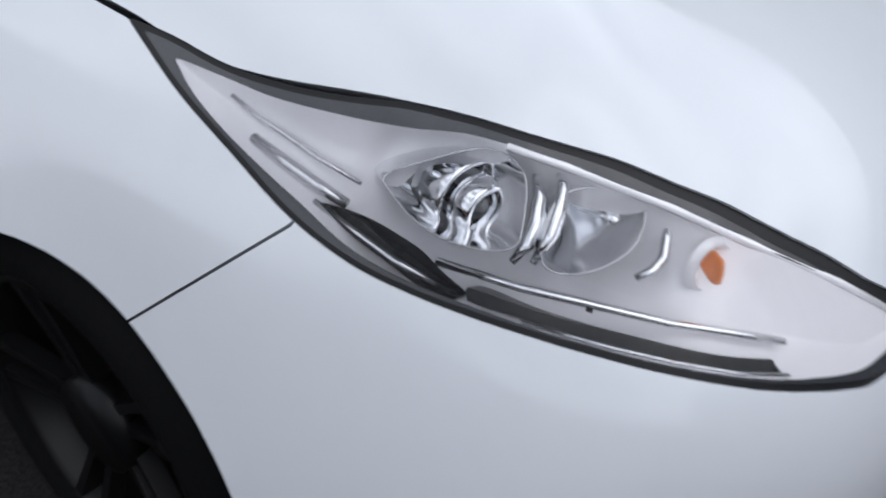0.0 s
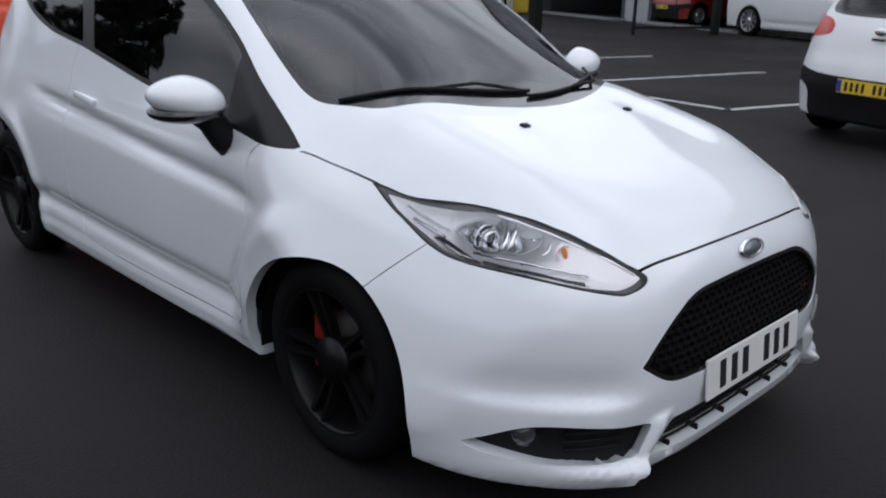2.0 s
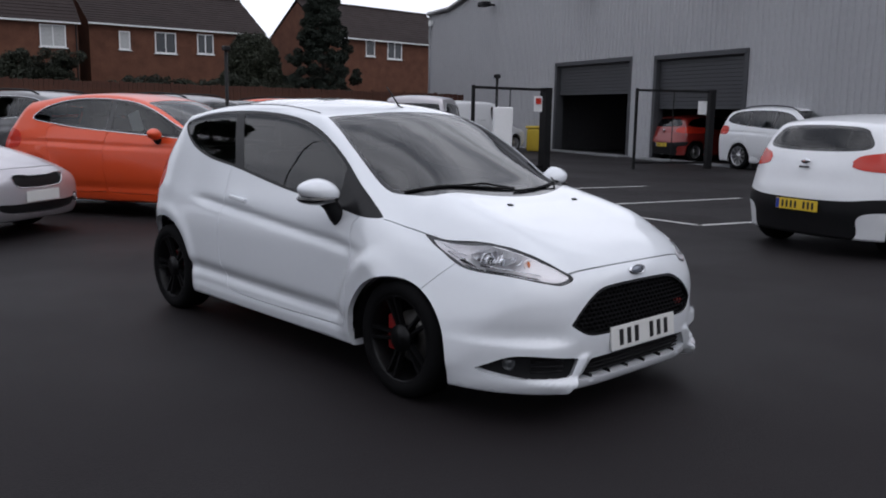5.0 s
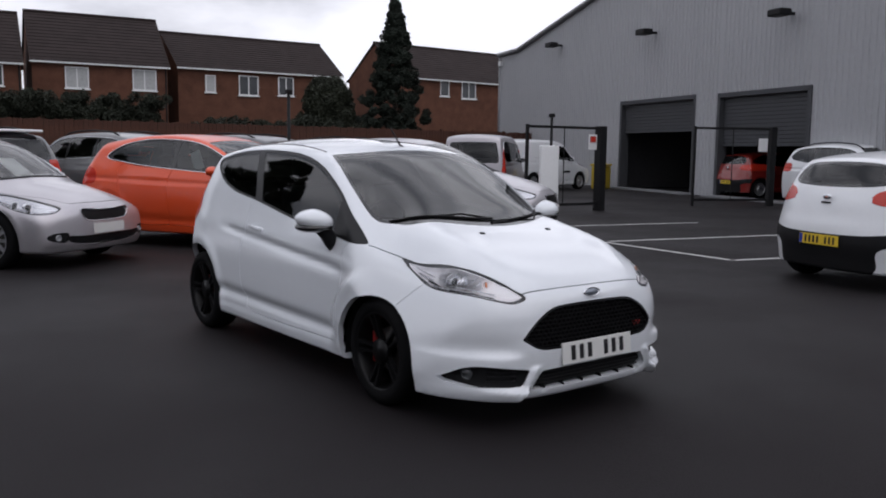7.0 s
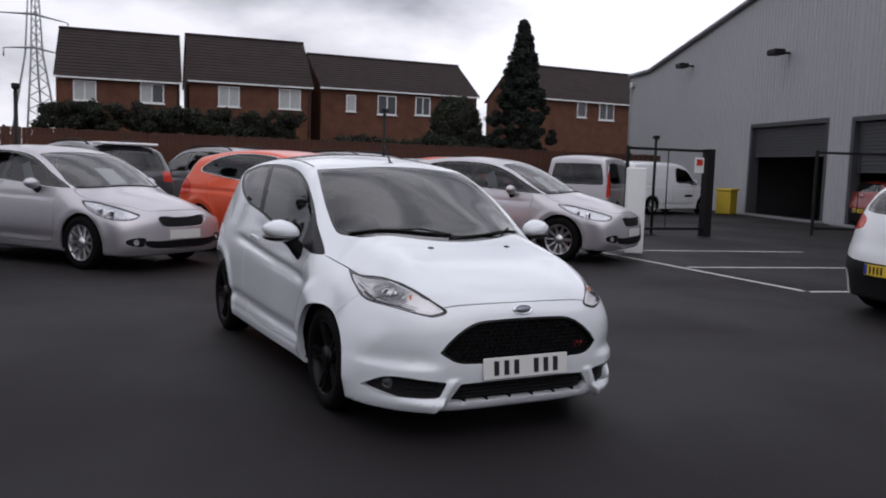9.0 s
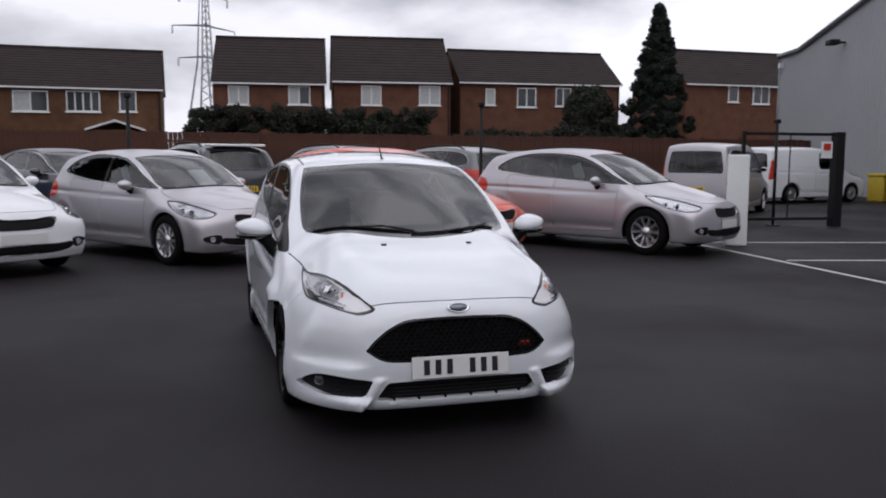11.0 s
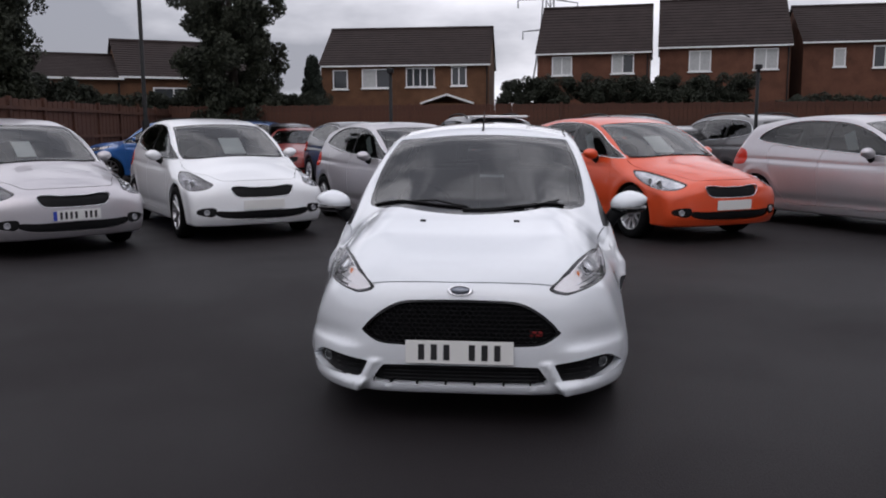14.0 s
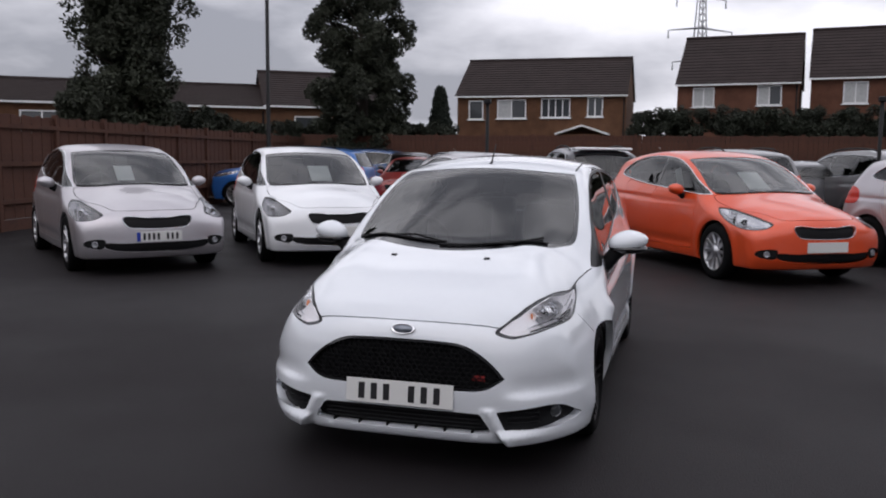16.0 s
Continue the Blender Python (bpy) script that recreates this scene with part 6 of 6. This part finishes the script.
# ---- fence ----
def fence(name, a, b, top, label):
    A, B = Vector((*a, 0)), Vector((*b, 0))
    d = (B - A)
    L = d.length
    ang = math.degrees(math.atan2(d.y, d.x))
    f = tagged(new(name), label, "fence", kind="structure")
    bay = 1.83
    n = int(L / bay)
    bmb = bmesh.new()
    box(bmb, 0, 0.145, -0.012, 0.006, 0.22, top, 0.003)
    me = bpy.data.meshes.new("board")
    bmb.to_mesh(me)
    bmb.free()
    me.materials.append(FENCE)
    for i in range(n + 1):
        bx("post", i * bay - 0.05, i * bay + 0.05, -0.05, 0.05, 0, top + 0.05, FENCE, f)
        if i < n:
            bx("gravel_board", i * bay + 0.05, (i + 1) * bay - 0.05, -0.02, 0.02, 0, 0.21, FENCE, f)
            for z in (0.5, 1.2, 1.9):
                bx("rail", i * bay + 0.05, (i + 1) * bay - 0.05, 0.008, 0.05, z, z + 0.08, FENCE, f)
    rng = random.Random(5)
    for k in range(int(L / 0.155)):
        o = new("board", me)
        o.parent = f
        o.matrix_basis = Matrix.Translation((0.02 + k * 0.155, -0.02 - 0.010 * (k % 2), 0)) @ Matrix.Diagonal((1, 1, 1 + rng.uniform(-0.008, 0.008), 1))
    f.matrix_basis = Matrix.Translation(A) @ pose(0, 0, 0, 0, 0, ang)
    return f


fence("fence_west", (-13.4, 27.0), (-7.6, -12.8), 2.15, "brown stained close-board fence")
fence("fence_north", (-13.4, 27.1), (26.0, 27.1), 2.25, "brown stained close-board fence behind the parked cars")


# added out of view to keep southern sky light off the car's front
tagged(bx("wall_south", -8.0, 26.0, -13.3, -13.0, 0, 5.2, CLAD), "plain grey wall added out of view to cut southern sky light", "wall", kind="structure")

# ---- trees and hedges ----
def leaves(name, clumps, mat, parent=None, count=9, size=0.16, seed=1, label=""):
    """Foliage: many small bent leaf cards scattered in clumps of (centre, radii)."""
    rng = np.random.default_rng(seed)
    C = np.array([c for c, r in clumps], float)
    R = np.array([r for c, r in clumps], float)
    idx = np.repeat(np.arange(len(C)), count)
    d = rng.normal(size=(len(idx), 3))
    d /= np.linalg.norm(d, axis=1)[:, None]
    p = C[idx] + d * R[idx] * (rng.random((len(idx), 1)) ** 0.4)
    a = rng.normal(size=(len(idx), 3))
    a /= np.linalg.norm(a, axis=1)[:, None]
    b = np.cross(a, rng.normal(size=(len(idx), 3)))
    b /= np.linalg.norm(b, axis=1)[:, None]
    nn = np.cross(a, b)
    s = (size * rng.uniform(0.6, 1.5, len(idx)))[:, None]
    V = np.stack([p - a * s, p + b * s * 0.5 + nn * s * 0.2, p + a * s, p - b * s * 0.5 + nn * s * 0.2], 1).reshape(-1, 3)
    k = np.arange(len(idx))[:, None] * 4
    return part(name, V, np.concatenate([k + np.array([[0, 1, 2]]), k + np.array([[0, 2, 3]])]), mat, parent, smooth=False, label=label)


def broad_tree(x, y, z0, z1, half, label, seed, mat=LEAF, wisps=()):
    t = tagged(new("tree"), label, "tree")
    rng = random.Random(seed)
    part("trunk", *tube([(0, 0, 0), (0.05, 0.02, z1 * 0.3), (-0.04, 0.03, z1 * 0.62), (0.03, 0, z1 * 0.9)], [0.24, 0.18, 0.10, 0.03], 10), BARK, t)
    cl = []
    for k in range(260):
        q = rng.random()
        zz = z0 + (z1 - z0) * q
        w = half * (0.62 + 0.5 * math.sin(math.pi * min(1, q * 0.85 + 0.12))) * (1.15 if q < 0.85 else 0.75) * (0.85 + 0.25 * noise.noise(Vector((seed, zz * 0.9, 0))))
        a = rng.uniform(0, 2 * math.pi)
        r = w * rng.random() ** 0.45
        cl.append(((r * math.cos(a), r * math.sin(a), zz), (0.42, 0.42, 0.36)))
    for k in range(14):
        zz = z0 + (z1 - z0) * (0.1 + 0.06 * k)
        a = rng.uniform(0, 2 * math.pi)
        part("limb", *tube([(0, 0, zz), (half * 0.45 * math.cos(a), half * 0.45 * math.sin(a), zz + 0.4), (half * 0.85 * math.cos(a), half * 0.85 * math.sin(a), zz + 0.9)], [0.06, 0.035, 0.012], 6), BARK, t)
    leaves("crown", cl, mat, t, 330, 0.072, seed)
    for j, (dx, dy, dz) in enumerate(wisps):
        part("branch", *tube([(0, 0, dz - 1.0), (dx * 0.6, dy * 0.6, dz - 0.5), (dx, dy, dz)], [0.05, 0.03, 0.01], 6), BARK, t)
        leaves("spray", [((dx * q, dy * q, dz - 0.9 * (1 - q) + rng.uniform(-0.3, 0.3)), (0.22, 0.22, 0.2)) for q in (0.75, 0.82, 0.9, 0.96, 1.0, 1.05)], mat, t, 34, 0.060, seed + j)
    t.matrix_basis = pose(x, y, 0)
    return t


def conifer(x, y, h, half, label, seed):
    t = tagged(new("conifer_tree"), label, "tree")
    rng = random.Random(seed)
    part("trunk", *tube([(0, 0, 0), (0, 0, h * 0.5), (0, 0, h * 0.98)], [0.16, 0.09, 0.015], 8), BARK, t)
    cl = []
    for k in range(380):
        q = rng.random() ** 1.3
        zz = h * (0.06 + 0.93 * q)
        w = half * (1 - q) ** 0.85 * (0.75 + 0.5 * abs(noise.noise(Vector((seed, zz * 2.2, 3)))))
        a = rng.uniform(0, 2 * math.pi)
        r = w * rng.random() ** 0.4
        cl.append(((r * math.cos(a), r * math.sin(a), zz - 0.15 * r), (0.22, 0.22, 0.20)))
    for k in range(16):
        a, zz = rng.uniform(0, 6.28), h * rng.uniform(0.1, 0.8)
        w = half * (1 - zz / h) ** 0.75
        part("limb", *tube([(0, 0, zz), (w * math.cos(a), w * math.sin(a), zz - 0.1)], [0.03, 0.008], 5), BARK, t)
    leaves("crown", cl, LEAF2, t, 200, 0.058, seed)
    t.matrix_basis = pose(x, y, 0)
    return t


conifer(19.2, 30.3, 8.3, 2.6, "tall dark conifer behind the fence", 3)
conifer(-8.7, 30.2, 4.2, 0.95, "small dark conifer behind the fence", 7)
broad_tree(-13.6, 16.7, 1.6, 9.5, 0.84, "ivy-clad dark tree with thin side sprays", 11, LEAF, [(1.0, 0.9, 4.9), (1.25, 1.0, 5.6), (-1.2, -0.9, 4.6), (-1.25, -0.8, 5.2), (0.9, 0.7, 3.6), (-1.1, -0.6, 3.7)])
broad_tree(-11.2, 27.8, 1.4, 11.0, 1.66, "large dark leafy tree behind the fence", 12)
broad_tree(-19.5, 23.0, 1.0, 3.9, 1.6, "low dark tree beside the brown house", 15)
broad_tree(17.2, 33.0, 1.2, 4.6, 1.1, "small round dark tree by the houses", 13)


def hedge(name, x0, x1, y, z0, z1, seed, label):
    rng = random.Random(seed)
    cl = []
    for k in range(int((x1 - x0) * 34)):
        x = rng.uniform(x0, x1)
        top = z1 + 0.3 * noise.noise(Vector((x * 0.7, seed, 0)))
        cl.append(((x, y + rng.uniform(-0.7, 0.7), rng.uniform(z0, top)), (0.3, 0.3, 0.26)))
    o = leaves(name, cl, LEAF3, None, 190, 0.062, seed)
    tagged(o, label, "hedge", kind="stuff")
    return o


hedge("hedge", -1.3, 9.5, 34.0, 1.2, 3.45, 21, "clipped dark hedge above the fence")
hedge("hedge", -19.0, -8.0, 29.5, 1.2, 2.75, 22, "dark shrubs behind the back fence")
hedge("hedge", 9.8, 18.0, 31.0, 1.2, 2.5, 23, "dark shrubs behind the back fence")
hedge("hedge", -17.0, -13.0, 20.0, 0.8, 2.9, 24, "dark shrubs behind the side fence")


# ---- warehouse ----
WALL = Matrix(((0.323, 0.946, 0, 22.3), (0.946, -0.323, 0, 19.2), (0, 0, 1, 0), (0, 0, 0, 1)))
ware = tagged(new("warehouse"), "grey ribbed-steel warehouse with two tall roller doors", "building", kind="structure")
ware.matrix_basis = WALL


def roofline(s):
    if s > 10.0:
        return 6.4
    if s > -14:
        return 6.4 + (10.0 - s) * 0.168
    return 6.4 + 24 * 0.168 - (-14 - s) * 0.168


def ribbed(name, s0, s1, z0, z1, mat):
    """Trapezoid-ribbed sheeting between s0 and s1 along the wall; z1 None: up to the roof."""
    bm = bmesh.new()
    prof = []
    s = s0
    while s < s1 - 1e-6:
        for ds, dy in ((0.0, 0.0), (0.11, 0.0), (0.135, -0.035), (0.185, -0.035), (0.21, 0.0)):
            if s + ds <= s1:
                prof.append((s + ds, dy))
        s += 0.21
    prof.append((s1, 0.0))
    cols = []
    for q, dy in prof:
        if cols and abs(cols[-1][2] - q) < 1e-6:
            continue
        top = roofline(q) if z1 is None else z1
        cols.append((bm.verts.new((q, dy, z0)), bm.verts.new((q, dy, top)), q))
    for a, b in zip(cols, cols[1:]):
        bm.faces.new((a[0], b[0], b[1], a[1]))
    return solid(name, bm, mat, ware)


ribbed("wall_sheet", 0.0, 12.4, 0.0, None, CLAD)
ribbed("wall_sheet", -4.85, 0.0, 3.32, None, CLAD)
ribbed("wall_sheet", -6.05, -4.85, 0.0, None, CLAD)
ribbed("wall_sheet", -10.15, -6.05, 3.28, None, CLAD)
ribbed("wall_sheet", -38.0, -10.15, 0.0, None, CLAD)
# unseen inner walls and ceiling, added and coloured dark for the doorways' shade
bx("inner_wall", -38, 12.3, 14.0, 14.2, 0, 6.2, DOOR_SHADE, ware)
bx("partition", -5.6, -5.3, 0.3, 14, 0, 6.2, DOOR_SHADE, ware)
bx("partition", 0.6, 0.8, 0.3, 14, 0, 6.2, DOOR_SHADE, ware)
bx("partition", -10.9, -10.7, 0.3, 14, 0, 6.2, DOOR_SHADE, ware)
bx("ceiling_panel", -38, 12.3, 0.3, 14.1, 4.6, 4.8, DOOR_SHADE, ware)
bx("end_wall", 12.25, 12.4, 0.05, 40, 0, 6.4, CLAD, ware)
bm = bmesh.new()
for s0, s1 in ((12.6, 10.0), (10.0, -14.0), (-14.0, -38.0)):
    vs = [bm.verts.new((s, yy, roofline(s) + 0.02)) for s, yy in ((s0, -0.15), (s1, -0.15), (s1, 40), (s0, 40))]
    bm.faces.new(vs)
solid("roof", bm, CLADD, ware)
for s0, s1 in ((12.55, 10.0), (10.0, -14.0)):
    part("verge_trim", *tube([(s0, -0.10, roofline(s0) - 0.05), (s1, -0.10, roofline(s1) - 0.05)], 0.11, 6), CLADD, ware)
part("corner_trim", *tube([(12.4, -0.03, 0), (12.4, -0.03, 6.4)], 0.08, 6), CLADD, ware)
for s0, s1, top, low in ((-4.85, 0.0, 3.32, 2.12), (-10.15, -6.05, 3.28, 1.62)):
    d = new("roller_door")
    d.parent = ware
    for a, b in ((s0 - 0.02, s0 + 0.12), (s1 - 0.12, s1 + 0.02)):
        bx("jamb", a, b, -0.045, 0.3, 0, top, SHUT, d)
    bx("lintel", s0, s1, -0.045, 0.3, top - 0.12, top + 0.02, SHUT, d)
    k = 0
    z = low
    while z < top - 0.13:
        bx("slat", s0 + 0.13, s1 - 0.13, 0.12, 0.15, z + 0.006, min(z + 0.11, top - 0.125), SHUT, d)
        z += 0.115
    bx("threshold", s0 - 0.1, s1 + 0.1, -0.5, 0.1, 0.0, 0.05, CLADD, d)
for s, zf in ((5.25, 5.95), (-2.3, 5.56), (-9.3, 5.22)):
    f = bx("floodlight", s - 0.28, s + 0.28, -0.75, -0.35, zf, zf + 0.2, BLACKM, ware, 0.04)
    bx("bracket", s - 0.04, s + 0.04, -0.4, 0.0, zf + 0.06, zf + 0.14, BLACKM, f)
bx("wall_box", 12.0, 12.25, -0.2, -0.03, 5.75, 6.0, UPVC, ware)

# ---- gates, posts, small things in the yard ----
def barred_gate(a, b, h, label, bars=9, sign="", thick=0.10):
    A, B = Vector((*a, 0)), Vector((*b, 0))
    L = (B - A).length
    g = tagged(new("steel_gate"), label, "gate", "yard gates")
    for x, hh, w in ((0, h, 0.03), (L, h, thick)):
        bx("gate_post", x - w, x + w, -w, w, 0, hh, BLACKM, g)
    bx("top_rail", 0.05, L - 0.1, -0.025, 0.025, h - 0.08, h - 0.02, BLACKM, g)
    bx("bottom_rail", 0.05, L - 0.1, -0.025, 0.025, 0.14, 0.2, BLACKM, g)
    for k in range(bars):
        x = 0.05 + (L - 0.15) * (k + 1) / (bars + 1)
        bx("bar", x - 0.009, x + 0.009, -0.009, 0.009, 0.2, h - 0.08, BLACKM, g)
    if sign:
        bx("warning_sign", L - 0.42, L - 0.16, -0.04, -0.03, 1.45, 1.8, SIGNW, g)
    if sign == "disc":
        bx("sign_disc", L - 0.37, L - 0.21, -0.046, -0.0405, 1.62, 1.76, REDLENS, g, 0.02)
    g.matrix_basis = Matrix.Translation(A) @ pose(0, 0, 0, 0, 0, math.degrees(math.atan2((B - A).y, (B - A).x)))
    return g


barred_gate((9.75, 11.05), (11.95, 10.85), 2.0, "black open-framed steel gate with a warning sign", 1, "disc")
barred_gate((15.45, 10.75), (17.45, 9.75), 2.1, "black steel gate leaf with a plain white notice", 1, "plain", 0.08)
bm = bmesh.new()
box(bm, -0.17, 0.17, -0.06, 0.06, 0.0, 1.5, 0.02)
tt = tagged(solid("sign_totem", bm, SIGNW), "plain white upright sign board", "sign")
tt.matrix_basis = pose(7.35, 7.9, 0, 0, 0, -30)
for x, y, h in ((4.24, 11.8, 2.42), (-2.25, 11.3, 2.4), (10.75, 11.3, 2.18)):
    p = tagged(new("yard_post"), "slim black steel post with a small head", "post", "yard posts")
    part("shaft", *tube([(0, 0, 0), (0, 0, h)], 0.032, 10), BLACKM, p)
    bx("head", -0.06, 0.06, -0.06, 0.06, h, h + 0.09, BLACKM, p, 0.02)
    bx("foot", -0.1, 0.1, -0.1, 0.1, 0, 0.02, BLACKM, p)
    p.matrix_basis = pose(x, y, 0)
lp = tagged(new("lamp_post"), "tall thin dark street lamp column", "street lamp")
part("column", *tube([(0, 0, 0), (0, 0, 1.6), (0, 0, 1.7), (0, 0, 8.0)], [0.09, 0.09, 0.055, 0.045], 12), BLACKM, lp)
part("arm", *tube([(0, 0, 8.0), (0.1, 0, 8.2), (0.9, 0, 8.3)], 0.035, 8), BLACKM, lp)
bx("lantern", 0.8, 1.4, -0.12, 0.12, 8.22, 8.34, BLACKM, lp, 0.03)
lp.matrix_basis = pose(-9.6, 17.0, 0, 0, 0, 200)

YELLOW = material("yellow_plastic", (0.50, 0.36, 0.03), 0.5, 0, 0, 0.1, 4)
gb = tagged(new("grit_bin"), "yellow plastic bin beside the warehouse wall", "bin")
bx("body", -0.32, 0.32, -0.28, 0.28, 0.0, 0.85, YELLOW, gb, 0.05)
bx("lid", -0.35, 0.35, -0.31, 0.31, 0.853, 0.95, YELLOW, gb, 0.03)
gb.matrix_basis = pose(21.15, 19.1, 0, 0, 0, 20)

# ---- far lattice pylon ----
py = tagged(new("pylon"), "grey lattice electricity pylon far beyond the houses", "pylon")
H = 34.0
for sx in (-1, 1):
    for sy in (-1, 1):
        part("leg", *tube([(sx * 3.2, sy * 3.2, 0), (sx * 1.0, sy * 1.0, 18), (sx * 0.35, sy * 0.35, H)], [0.2, 0.16, 0.1], 5), PYLON, py)
for k in range(14):
    z0, z1 = 2 + k * 2.2, 4.2 + k * 2.2
    w0, w1 = (3.2 - 2.2 * min(1, z / 18) - 0.65 * max(0, (z - 18) / 16) for z in (z0, z1))
    part("brace", *tube([(-w0, -w0, z0), (w1, -w1, z1)], 0.09, 4), PYLON, py)
    part("brace", *tube([(w0, -w0, z0), (-w1, -w1, z1)], 0.09, 4), PYLON, py)
for z, w in ((18.5, 5.0), (24.0, 6.0), (29.5, 4.6)):
    for s in (-1, 1):
        part("cross_arm", *tube([(0, 0, z + 0.6), (s * w, 0, z)], [0.22, 0.08], 4), PYLON, py)
        part("insulator", *tube([(s * w, 0, z), (s * w, 0, z - 1.4)], 0.12, 5), PYLON, py)
py.matrix_basis = pose(2.3, 156, 0, 0, 0, 25)
